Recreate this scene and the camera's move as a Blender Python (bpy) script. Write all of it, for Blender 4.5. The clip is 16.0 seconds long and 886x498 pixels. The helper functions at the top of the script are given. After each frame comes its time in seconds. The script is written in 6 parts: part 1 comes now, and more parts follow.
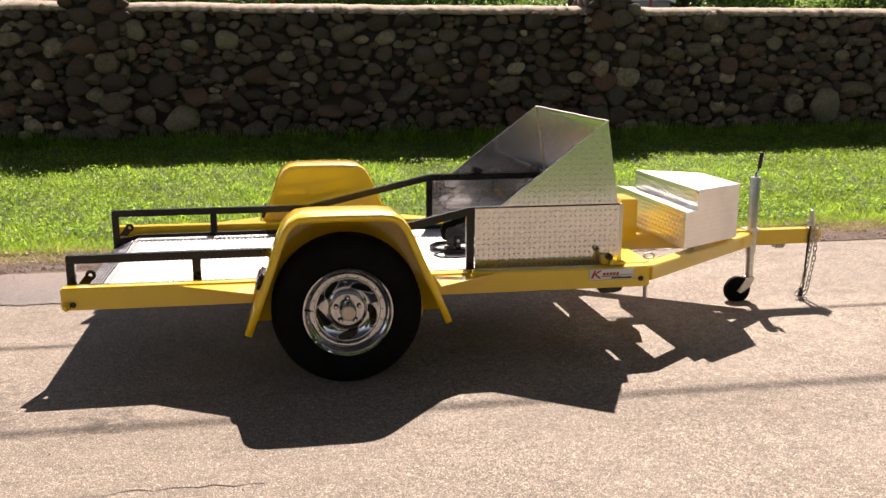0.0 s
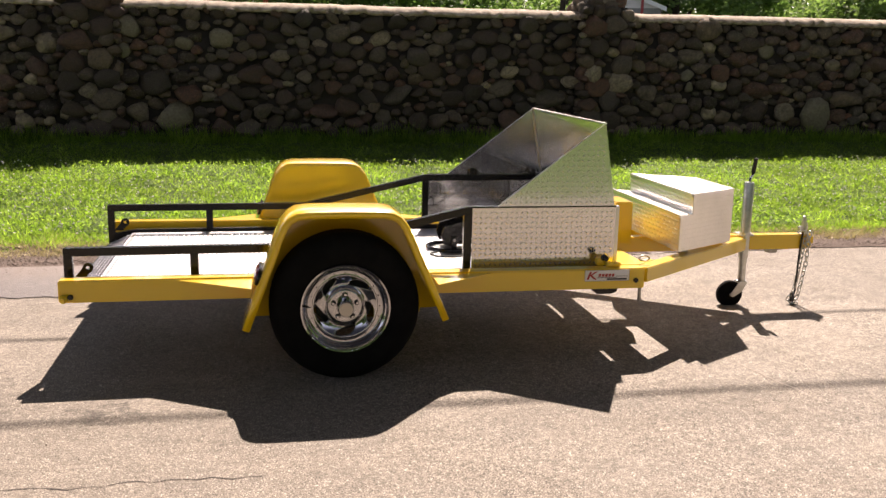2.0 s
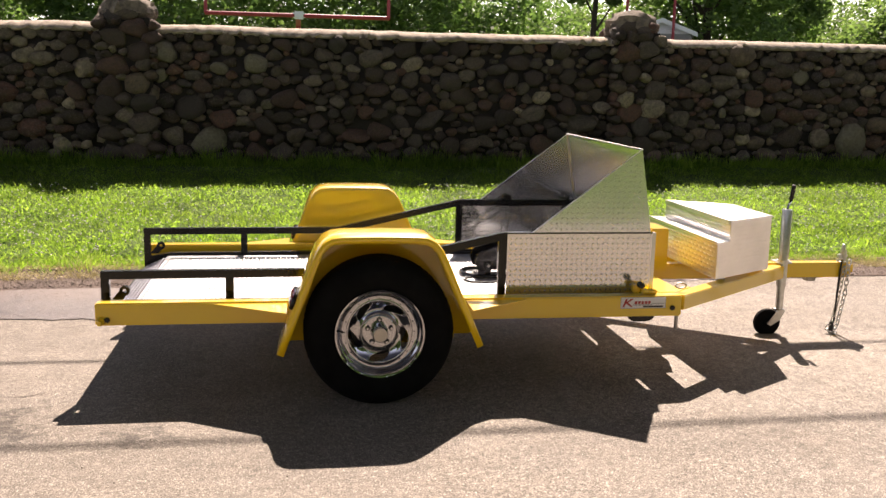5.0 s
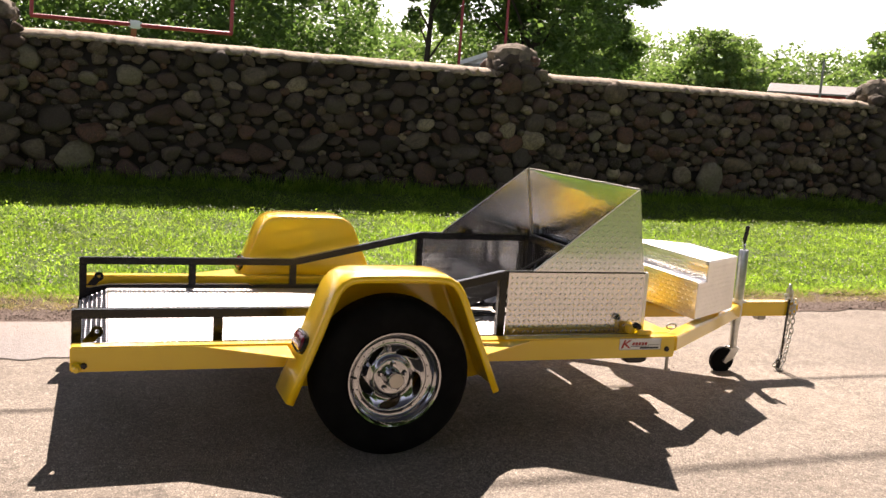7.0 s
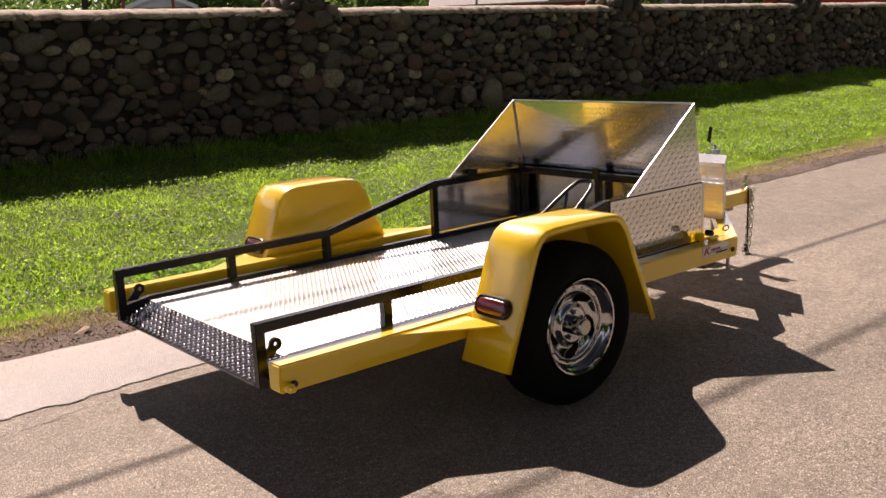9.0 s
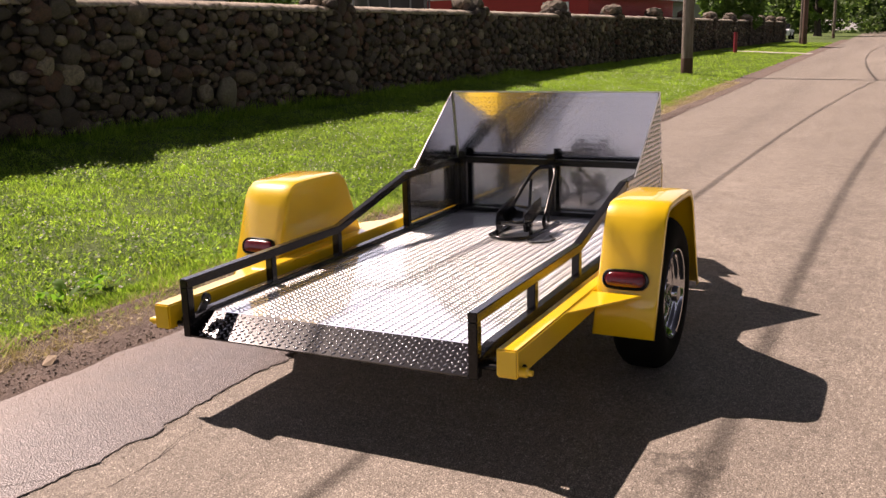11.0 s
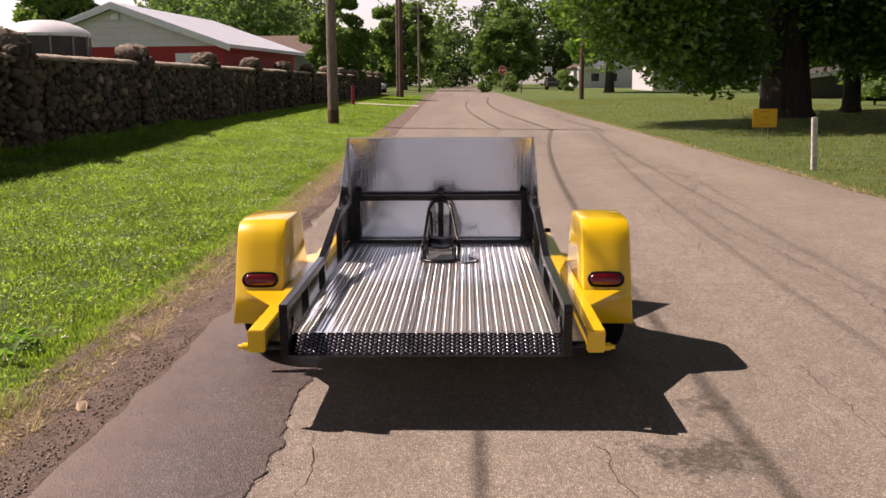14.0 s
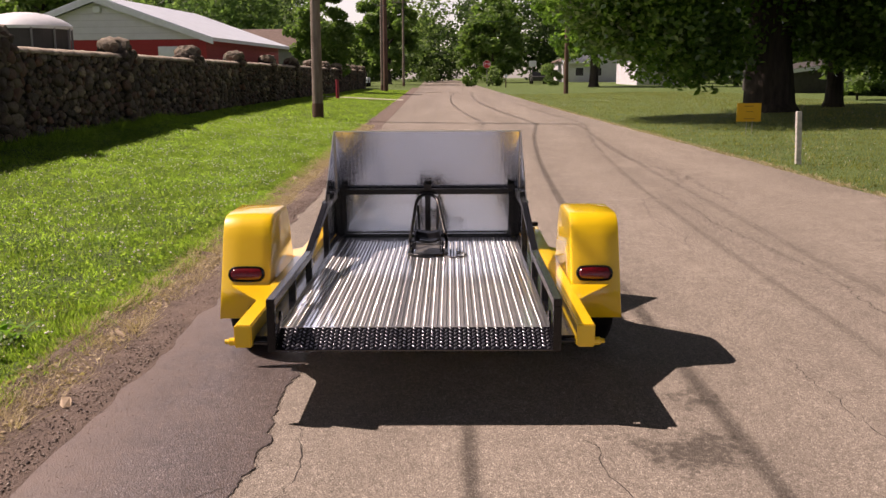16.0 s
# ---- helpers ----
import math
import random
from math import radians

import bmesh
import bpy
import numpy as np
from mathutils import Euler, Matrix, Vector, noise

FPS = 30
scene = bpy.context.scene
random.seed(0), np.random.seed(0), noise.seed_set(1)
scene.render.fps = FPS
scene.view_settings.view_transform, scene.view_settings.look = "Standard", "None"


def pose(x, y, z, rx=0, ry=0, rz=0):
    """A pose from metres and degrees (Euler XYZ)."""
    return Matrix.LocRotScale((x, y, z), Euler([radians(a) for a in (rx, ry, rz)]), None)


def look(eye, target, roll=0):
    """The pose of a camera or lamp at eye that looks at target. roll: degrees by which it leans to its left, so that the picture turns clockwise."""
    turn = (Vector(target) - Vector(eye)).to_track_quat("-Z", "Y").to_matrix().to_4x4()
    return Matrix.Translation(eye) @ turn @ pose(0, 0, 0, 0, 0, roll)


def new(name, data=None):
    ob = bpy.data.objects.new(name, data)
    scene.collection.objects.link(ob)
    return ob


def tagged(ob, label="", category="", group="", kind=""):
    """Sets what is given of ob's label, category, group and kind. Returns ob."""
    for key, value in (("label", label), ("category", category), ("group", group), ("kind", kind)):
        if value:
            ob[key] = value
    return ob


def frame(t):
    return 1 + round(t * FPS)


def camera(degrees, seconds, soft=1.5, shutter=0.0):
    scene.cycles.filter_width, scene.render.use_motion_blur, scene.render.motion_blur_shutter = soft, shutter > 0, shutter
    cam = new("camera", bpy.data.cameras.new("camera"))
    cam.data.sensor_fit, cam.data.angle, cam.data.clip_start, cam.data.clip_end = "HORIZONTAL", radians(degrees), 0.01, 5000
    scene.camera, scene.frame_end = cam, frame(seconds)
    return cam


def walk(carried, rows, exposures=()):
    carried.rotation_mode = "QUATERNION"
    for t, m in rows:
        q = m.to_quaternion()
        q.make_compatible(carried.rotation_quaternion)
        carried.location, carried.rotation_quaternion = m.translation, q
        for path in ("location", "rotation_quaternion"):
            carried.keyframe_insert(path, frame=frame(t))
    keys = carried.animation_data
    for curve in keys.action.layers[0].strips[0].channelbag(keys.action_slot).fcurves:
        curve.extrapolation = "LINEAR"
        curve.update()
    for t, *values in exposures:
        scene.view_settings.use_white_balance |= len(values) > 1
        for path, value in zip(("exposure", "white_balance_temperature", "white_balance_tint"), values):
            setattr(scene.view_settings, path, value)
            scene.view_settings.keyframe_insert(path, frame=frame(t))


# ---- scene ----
cam = camera(50.7, 16.0)

PATH = [
    (0, (-0.282, -5.02, 1.457), (0.059, -3.092, 1.045), 0.1),
    (0.5, (-0.327, -5.055, 1.443), (0.019, -3.127, 1.04), 0.1),
    (1, (-0.331, -5.052, 1.44), (0.033, -3.124, 1.05), 0.5),
    (1.5, (-0.337, -5.043, 1.44), (0.029, -3.117, 1.048), 0.9),
    (2, (-0.334, -5.037, 1.438), (0.034, -3.113, 1.034), 1.2),
    (2.5, (-0.339, -5.04, 1.439), (0.026, -3.116, 1.036), 1.4),
    (3, (-0.342, -5.041, 1.438), (0.0, -3.111, 1.041), 1.3),
    (3.5, (-0.339, -5.041, 1.44), (0.001, -3.11, 1.045), 1.5),
    (4, (-0.343, -5.041, 1.445), (-0.021, -3.106, 1.055), 1.5),
    (4.5, (-0.344, -5.043, 1.446), (-0.038, -3.101, 1.075), 1.3),
    (6.8, (-0.984, -4.628, 1.404), (-0.412, -2.734, 1.107), 3.7),
    (7, (-1.139, -4.576, 1.436), (-0.454, -2.72, 1.146), 4.1),
    (7.5, (-1.523, -4.387, 1.418), (-0.562, -2.657, 1.126), 1.6),
    (8, (-1.953, -4.124, 1.437), (-0.847, -2.486, 1.135), -0.8),
    (8.5, (-2.389, -3.828, 1.441), (-1.182, -2.276, 1.07), -1.8),
    (9, (-2.743, -3.456, 1.455), (-1.486, -1.957, 1.036), -2.5),
    (9.2, (-2.888, -3.313, 1.446), (-1.563, -1.880, 1.010), -1.9),
    (11.5, (-4.298, -1.459, 1.452), (-2.487, -0.727, 1.023), -2.3),
    (12, (-4.567, -1.042, 1.453), (-2.705, -0.454, 1.02), -2.7),
    (12.5, (-4.736, -0.655, 1.454), (-2.829, -0.251, 1.006), -1.9),
    (13, (-5.019, -0.359, 1.467), (-3.059, -0.168, 1.119), -1.0),
    (13.5, (-5.203, -0.22, 1.491), (-3.237, -0.182, 1.126), -0.6),
    (14, (-5.23, -0.181, 1.499), (-3.261, -0.131, 1.151), -0.4),
    (14.5, (-5.201, -0.185, 1.487), (-3.231, -0.148, 1.143), -0.6),
    (15, (-5.203, -0.173, 1.49), (-3.235, -0.191, 1.133), -0.2),
    (15.5, (-5.208, -0.169, 1.492), (-3.24, -0.174, 1.133), -0.4),
    (16, (-5.201, -0.162, 1.492), (-3.234, -0.145, 1.132), -0.3),
]
# exposure in stops, white balance in kelvin and tint
EXPOSURES = [(0.0, 1.07, 7150, 23), (2.5, 1.08, 7150, 23), (4.5, 1.13, 7150, 23), (7.0, 1.23, 7150, 23), (9.0, 0.66, 7300, 28), (11.5, 0.69, 7250, 31), (12.5, 0.67, 7250, 31), (14.0, 0.52, 7250, 31), (16.0, 0.51, 7250, 31)]
walk(cam, [(t, look(e, g, r)) for t, e, g, r in PATH], EXPOSURES)

# ---- light ----
SUN = Vector((0.264, 0.932, 1.128)).normalized()
world = bpy.data.worlds.new("sky")
scene.world = world
world.use_nodes = True
sky = world.node_tree.nodes.new("ShaderNodeTexSky")
sky.sky_type, sky.sun_disc = "NISHITA", False
sky.sun_elevation, sky.sun_rotation = radians(49.3), radians(15.8)
sky.dust_density, sky.air_density = 1.0, 1.0
haze = world.node_tree.nodes.new("ShaderNodeHueSaturation")
haze.inputs["Saturation"].default_value, haze.inputs["Value"].default_value = 0.5, 0.41
world.node_tree.links.new(sky.outputs[0], haze.inputs["Color"])
# summer haze: paler and brighter all round towards the horizon
where = world.node_tree.nodes.new("ShaderNodeTexCoord")
split = world.node_tree.nodes.new("ShaderNodeSeparateXYZ")
rise = world.node_tree.nodes.new("ShaderNodeValToRGB")
glow = world.node_tree.nodes.new("ShaderNodeVectorMath")
glow.operation = "MULTIPLY"
for at, level in ((0.28, 7.4), (0.52, 0.70)):
    rise.color_ramp.elements.new(at).color = (level, level, level * 1.02, 1)
for stop, level in ((rise.color_ramp.elements[0], 5.4), (rise.color_ramp.elements[3], 0.32)):
    stop.color = (level, level, level, 1)
rise.color_ramp.interpolation = "EASE"
world.node_tree.links.new(where.outputs["Generated"], split.inputs[0])
world.node_tree.links.new(split.outputs["Z"], rise.inputs[0])
world.node_tree.links.new(haze.outputs[0], glow.inputs[0])
world.node_tree.links.new(rise.outputs[0], glow.inputs[1])
world.node_tree.links.new(glow.outputs[0], world.node_tree.nodes["Background"].inputs[0])
world.node_tree.nodes["Background"].inputs[1].default_value = 0.05
sun = new("sun", bpy.data.lights.new("sun", "SUN"))
sun.data.energy, sun.data.angle, sun.data.color = 5.0, radians(0.53), (1.0, 0.93, 0.82)
sun.matrix_world = look(SUN * 60, (0, 0, 0))


# ---- materials ----
class Nodes:
    """A principled material with a few short ways to wire it."""

    def __init__(self, name, rough=0.6, metal=0.0):
        self.m = bpy.data.materials.new(name)
        self.m.use_nodes = True
        self.t = self.m.node_tree
        self.b = self.t.nodes["Principled BSDF"]
        self.b.inputs["Roughness"].default_value = rough
        self.b.inputs["Metallic"].default_value = metal
        self.co = self.t.nodes.new("ShaderNodeTexCoord").outputs["Object"]

    def link(self, a, b):
        self.t.links.new(a, b)

    def noise(self, scale, detail=4.0, rough=0.6, stretch=None):
        n = self.t.nodes.new("ShaderNodeTexNoise")
        n.inputs["Scale"].default_value, n.inputs["Detail"].default_value, n.inputs["Roughness"].default_value = scale, detail, rough
        src = self.co
        if stretch:
            mp = self.t.nodes.new("ShaderNodeMapping")
            mp.inputs["Scale"].default_value = stretch
            self.link(src, mp.inputs[0])
            src = mp.outputs[0]
        self.link(src, n.inputs["Vector"])
        return n.outputs[0]

    def cells(self, scale, feature="F1"):
        n = self.t.nodes.new("ShaderNodeTexVoronoi")
        n.inputs["Scale"].default_value = scale
        n.feature = feature
        self.link(self.co, n.inputs["Vector"])
        return n

    def ramp(self, fac, *stops):
        r = self.t.nodes.new("ShaderNodeValToRGB")
        e = r.color_ramp.elements
        while len(e) < len(stops):
            e.new(0.5)
        for k, (p, c) in zip(e, stops):
            k.position = p
            k.color = (*c, 1) if isinstance(c, tuple) else (c, c, c, 1)
        self.link(fac, r.inputs[0])
        return r.outputs[0]

    def mix(self, fac, a, b, mode="MIX"):
        n = self.t.nodes.new("ShaderNodeMix")
        n.data_type, n.blend_type = "RGBA", mode
        for s, v in ((n.inputs[0], fac), (n.inputs[6], a), (n.inputs[7], b)):
            if isinstance(v, (int, float)):
                s.default_value = v
            elif isinstance(v, tuple):
                s.default_value = (*v, 1)
            else:
                self.link(v, s)
        return n.outputs[2]

    def random(self, island=False):
        if island:
            return self.t.nodes.new("ShaderNodeNewGeometry").outputs["Random Per Island"]
        return self.t.nodes.new("ShaderNodeObjectInfo").outputs["Random"]

    def colour(self, c):
        if isinstance(c, tuple):
            self.b.inputs["Base Color"].default_value = (*c, 1)
        else:
            self.link(c, self.b.inputs["Base Color"])
        return self

    def bump(self, h, strength=0.3, depth=0.01):
        n = self.t.nodes.new("ShaderNodeBump")
        n.inputs["Strength"].default_value, n.inputs["Distance"].default_value = strength, depth
        self.link(h, n.inputs["Height"])
        self.link(n.outputs[0], self.b.inputs["Normal"])
        return self

    def rough(self, fac, lo, hi):
        r = self.t.nodes.new("ShaderNodeMapRange")
        r.inputs[3].default_value, r.inputs[4].default_value = lo, hi
        self.link(fac, r.inputs[0])
        self.link(r.outputs[0], self.b.inputs["Roughness"])
        return self


def plain(name, c, rough=0.5, metal=0.0, vary=0.15, scale=6.0, bump=0.0, bscale=120.0, coat=0.0, spec=0.5):
    k = Nodes(name, rough, metal)
    dark, light = tuple(v * (1 - vary) for v in c), tuple(min(1, v * (1 + vary)) for v in c)
    k.colour(k.ramp(k.noise(scale), (0.3, dark), (0.7, light)))
    if bump:
        k.bump(k.noise(bscale), bump, 0.004)
    k.b.inputs["Coat Weight"].default_value = coat
    k.b.inputs["Specular IOR Level"].default_value = spec
    k.b.inputs["Coat Roughness"].default_value = 0.06
    return k.m


def yellow_paint():
    k = Nodes("yellow_paint", 0.38)
    k.colour(k.mix(k.ramp(k.noise(3.0, 6), (0.45, 0.0), (0.75, 0.35)), (0.88, 0.575, 0.006), (0.80, 0.49, 0.008)))
    k.bump(k.noise(90, 2), 0.04, 0.002)
    k.b.inputs["Coat Weight"].default_value, k.b.inputs["Coat Roughness"].default_value = 1.0, 0.04
    return k.m


def asphalt(name, a, b, chips, lo=0.55, hi=0.9, stain=None, dusty=0.0, gloss=0.5, relief=0.5, grain=125.0):
    k = Nodes(name)
    c = k.ramp(k.noise(0.55, 5), (0.3, a), (0.7, b))
    v = k.cells(grain)
    c = k.mix(k.ramp(v.outputs["Distance"], (0.18, 0.95), (0.48, 0.0)), c, k.mix(v.outputs["Color"], chips, a, "MIX"))
    c = k.mix(k.ramp(k.noise(200, 2), (0.40, 0.9), (0.54, 0.0)), c, tuple(x * 0.25 for x in a))
    c = k.mix(k.ramp(k.noise(1.7, 7, 0.7), (0.52, 0.0), (0.72, 0.4)), c, tuple(x * 0.7 for x in a))
    big = k.cells(46.0)
    c = k.mix(k.ramp(big.outputs["Distance"], (0.10, 0.75), (0.20, 0.0)), c, k.mix(big.outputs["Color"], chips, tuple(x * 0.3 for x in a), "MIX"))
    c = k.mix(1.0, c, k.ramp(k.noise(7.0, 6, 0.7), (0.32, 0.84), (0.68, 1.16)), "MULTIPLY")
    c = k.mix(1.0, c, k.ramp(k.noise(42.0, 4, 0.75), (0.34, 0.66), (0.66, 1.30)), "MULTIPLY")
    lanes = k.ramp(k.noise(1.0, 4, 0.55, (0.035, 0.9, 1.0)), (0.32, 0.86), (0.5, 1.05), (0.7, 1.20))
    c = k.mix(0.9, c, lanes, "MULTIPLY")
    c = k.mix(k.ramp(k.noise(0.9, 8, 0.72, (0.6, 1.4, 1.0)), (0.56, 0.0), (0.70, 0.30)), c, tuple(x * 1.35 for x in b))
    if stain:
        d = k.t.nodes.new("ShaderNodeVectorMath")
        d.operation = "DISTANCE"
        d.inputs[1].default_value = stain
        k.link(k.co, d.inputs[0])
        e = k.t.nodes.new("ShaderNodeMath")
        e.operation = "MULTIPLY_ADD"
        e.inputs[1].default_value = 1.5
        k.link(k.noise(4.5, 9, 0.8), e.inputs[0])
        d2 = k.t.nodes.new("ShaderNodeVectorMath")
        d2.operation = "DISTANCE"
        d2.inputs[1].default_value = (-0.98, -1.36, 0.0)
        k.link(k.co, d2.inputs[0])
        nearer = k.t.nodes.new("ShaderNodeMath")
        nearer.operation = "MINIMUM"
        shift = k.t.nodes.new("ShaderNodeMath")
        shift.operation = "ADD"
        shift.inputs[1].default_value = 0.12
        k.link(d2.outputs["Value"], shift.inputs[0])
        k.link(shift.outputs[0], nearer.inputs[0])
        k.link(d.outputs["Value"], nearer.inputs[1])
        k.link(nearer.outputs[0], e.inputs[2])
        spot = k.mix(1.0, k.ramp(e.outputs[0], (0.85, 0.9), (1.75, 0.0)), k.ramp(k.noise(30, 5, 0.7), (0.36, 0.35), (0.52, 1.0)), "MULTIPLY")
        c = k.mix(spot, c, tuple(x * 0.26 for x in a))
    if dusty:
        sep = k.t.nodes.new("ShaderNodeSeparateXYZ")
        k.link(k.co, sep.inputs[0])
        e = k.t.nodes.new("ShaderNodeMath")
        e.operation = "MULTIPLY_ADD"
        e.inputs[1].default_value = 0.9
        k.link(k.noise(3.5, 6, 0.7), e.inputs[0])
        off = k.t.nodes.new("ShaderNodeMath")
        off.operation = "SUBTRACT"
        off.inputs[1].default_value = 1.2
        k.link(sep.outputs[1], off.inputs[0])
        k.link(off.outputs[0], e.inputs[2])
        c = k.mix(k.ramp(e.outputs[0], (dusty, 0.0), (dusty + 0.55, 0.9)), c, (0.165, 0.122, 0.100))
    k.colour(c)
    k.b.inputs["Specular IOR Level"].default_value = gloss
    k.rough(k.noise(2.2, 4), lo, hi)
    k.bump(k.mix(0.75, k.noise(230, 2), v.outputs["Distance"]), relief, 0.006)
    return k.m


def diamond_metal(name, base, r0, r1, dimple=0.0, mirror=0.0, mirror_rough=0.08):
    """Rolled aluminium: a broad sheen, with a share of clear reflection from the mill-polished skin."""
    k = Nodes(name, r0, 1.0)
    k.colour(k.ramp(k.noise(5, 5), (0.3, tuple(v * 0.86 for v in base)), (0.7, base)))
    k.rough(k.noise(14, 5, 0.7), r0, r1)
    if dimple:
        w = k.t.nodes.new("ShaderNodeTexChecker")
        w.inputs["Scale"].default_value = 42.0
        k.link(k.co, w.inputs["Vector"])
        k.bump(k.mix(0.65, w.outputs[1], k.noise(60, 3)), dimple, 0.003)
    else:
        k.bump(k.noise(40, 3), 0.05, 0.002)
    if mirror:
        g = k.t.nodes.new("ShaderNodeBsdfGlossy")
        g.inputs["Roughness"].default_value = mirror_rough
        g.inputs["Color"].default_value = (*base, 1)
        wavy = k.t.nodes.new("ShaderNodeBump")
        wavy.inputs["Strength"].default_value, wavy.inputs["Distance"].default_value = 0.10, 0.004
        k.link(k.noise(16, 3), wavy.inputs["Height"])
        k.link(wavy.outputs[0], g.inputs["Normal"])
        both = k.t.nodes.new("ShaderNodeMixShader")
        both.inputs[0].default_value = mirror
        k.link(k.b.outputs[0], both.inputs[1])
        k.link(g.outputs[0], both.inputs[2])
        k.link(both.outputs[0], k.t.nodes["Material Output"].inputs[0])
    return k.m


def stone_material():
    k = Nodes("field_stone", 0.85)
    both = k.t.nodes.new("ShaderNodeMath")
    both.operation = "ADD"
    k.link(k.random(True), both.inputs[0])
    k.link(k.random(False), both.inputs[1])
    part_ = k.t.nodes.new("ShaderNodeMath")
    part_.operation = "FRACT"
    k.link(both.outputs[0], part_.inputs[0])
    hue = k.ramp(part_.outputs[0], (0.0, (0.045, 0.035, 0.028)), (0.18, (0.105, 0.078, 0.056)), (0.34, (0.060, 0.052, 0.046)), (0.48, (0.185, 0.095, 0.066)),
                 (0.62, (0.085, 0.078, 0.070)), (0.74, (0.22, 0.175, 0.12)), (0.85, (0.12, 0.105, 0.09)), (0.93, (0.27, 0.235, 0.18)), (1.0, (0.48, 0.43, 0.31)))
    c = k.mix(1.0, hue, (0.78, 0.73, 0.70), "MULTIPLY")
    c = k.mix(k.ramp(k.noise(9, 6), (0.40, 0.0), (0.68, 0.6)), c, (0.045, 0.037, 0.030))
    c = k.mix(k.ramp(k.noise(2.6, 4), (0.54, 0.0), (0.74, 0.45)), c, (0.040, 0.040, 0.026))
    c = k.mix(1.0, c, k.ramp(k.noise(20, 5, 0.7), (0.3, 0.55), (0.7, 1.35)), "MULTIPLY")
    c = k.mix(k.ramp(k.noise(55, 4), (0.54, 0.0), (0.72, 0.5)), c, (0.24, 0.215, 0.18))
    k.colour(c)
    k.bump(k.mix(0.5, k.noise(11, 5, 0.6), k.noise(38, 6, 0.7)), 0.6, 0.035)
    return k.m


def leaf_material(name, a, b, c, shine=0.5, through_light=0.35, patchy=0.0, spec=0.5, tint=(1.62, 1.82, 0.9)):
    k = Nodes(name, shine)
    k.b.inputs["Specular IOR Level"].default_value = spec
    col = k.ramp(k.random(True), (0.0, a), (0.5, b), (1.0, c))
    if patchy:
        low, high = 1 - patchy, 1 + patchy
        col = k.mix(1.0, col, k.ramp(k.noise(1.1, 3), (0.3, low), (0.7, high)), "MULTIPLY")
        col = k.mix(1.0, col, k.ramp(k.noise(7.0, 3), (0.3, (low, low, low)), (0.7, (high * 1.05, high, high * 0.9))), "MULTIPLY")
    k.colour(col)
    t = k.t.nodes.new("ShaderNodeBsdfTranslucent")
    k.link(k.mix(1.0, col, tint, "MULTIPLY"), t.inputs[0])
    s = k.t.nodes.new("ShaderNodeMixShader")
    s.inputs[0].default_value = through_light
    k.link(k.b.outputs[0], s.inputs[1])
    k.link(t.outputs[0], s.inputs[2])
    k.link(s.outputs[0], k.t.nodes["Material Output"].inputs[0])
    return k.m


def turf_material():
    k = Nodes("turf", 0.95)
    c = k.ramp(k.noise(1.3, 6, 0.7), (0.3, (0.045, 0.085, 0.018)), (0.55, (0.085, 0.14, 0.028)), (0.8, (0.14, 0.18, 0.05)))
    c = k.mix(k.ramp(k.noise(40, 4), (0.45, 0.0), (0.7, 0.7)), c, (0.11, 0.165, 0.03))
    k.colour(c)
    k.bump(k.noise(60, 5, 0.7), 0.9, 0.04)
    return k.m


def soil_material():
    k = Nodes("dirt", 0.95)
    c = k.ramp(k.noise(5, 7, 0.7), (0.3, (0.112, 0.083, 0.070)), (0.6, (0.20, 0.150, 0.125)), (0.85, (0.33, 0.265, 0.22)))
    c = k.mix(k.ramp(k.cells(70).outputs["Distance"], (0.1, 0.6), (0.4, 0.0)), c, (0.17, 0.135, 0.115))
    k.colour(c)
    k.bump(k.noise(55, 6, 0.7), 0.9, 0.03)
    return k.m


def bark_material(name, a, b):
    k = Nodes(name, 0.95)
    n = k.noise(7, 6, 0.65, (1, 1, 0.18))
    k.colour(k.ramp(n, (0.35, a), (0.65, b)))
    k.bump(n, 0.8, 0.05)
    return k.m


def siding_material(name, c, step=0.13):
    k = Nodes(name, 0.6)
    w = k.t.nodes.new("ShaderNodeTexWave")
    w.bands_direction, w.wave_profile = "Z", "SAW"
    w.inputs["Scale"].default_value = 0.314 / step
    k.link(k.co, w.inputs["Vector"])
    col = k.mix(k.ramp(k.noise(3, 6), (0.4, 0.0), (0.7, 0.35)), c, tuple(v * 0.7 for v in c))
    k.colour(k.mix(k.ramp(w.outputs[1], (0.0, 0.6), (0.12, 0.0)), col, tuple(v * 0.45 for v in c)))
    k.bump(w.outputs[1], 0.8, 0.02)
    return k.m


YELLOW = yellow_paint()
RAMPBLACK = plain("glossy_black_paint", (0.006, 0.006, 0.009), 0.16, 0, 0.3, 8, 0.02, 60, 0.8, 0.7)
# pale metal for the black ramp's tread: sun glints put into its colour
RAMPGLINT = plain("glinting_black_tread", (0.33, 0.33, 0.37), 0.30, 0.9, 0.4, 30)
BLACK = plain("black_enamel", (0.006, 0.006, 0.007), 0.24, 0, 0.3, 8, 0.03, 60, 0.1, 0.35)
RUBBER = plain("tyre_rubber", (0.006, 0.006, 0.006), 0.9, 0, 0.35, 12, 0.2, 90, 0.0, 0.12)
CHROME = plain("chrome", (0.43, 0.43, 0.45), 0.05, 1.0, 0.03, 4)
ZINC = plain("zinc_plate", (0.62, 0.62, 0.60), 0.28, 1.0, 0.15, 30, 0.05)
STEEL = plain("dull_steel", (0.40, 0.38, 0.36), 0.45, 1.0, 0.25, 25, 0.1)
PLATE = diamond_metal("tread_plate", (0.96, 0.965, 0.98), 0.34, 0.50, 0.0, 0.64, 0.06)
SIDEPLATE = diamond_metal("side_tread_plate", (0.74, 0.73, 0.72), 0.18, 0.28, 0.0, 0.65, 0.08)
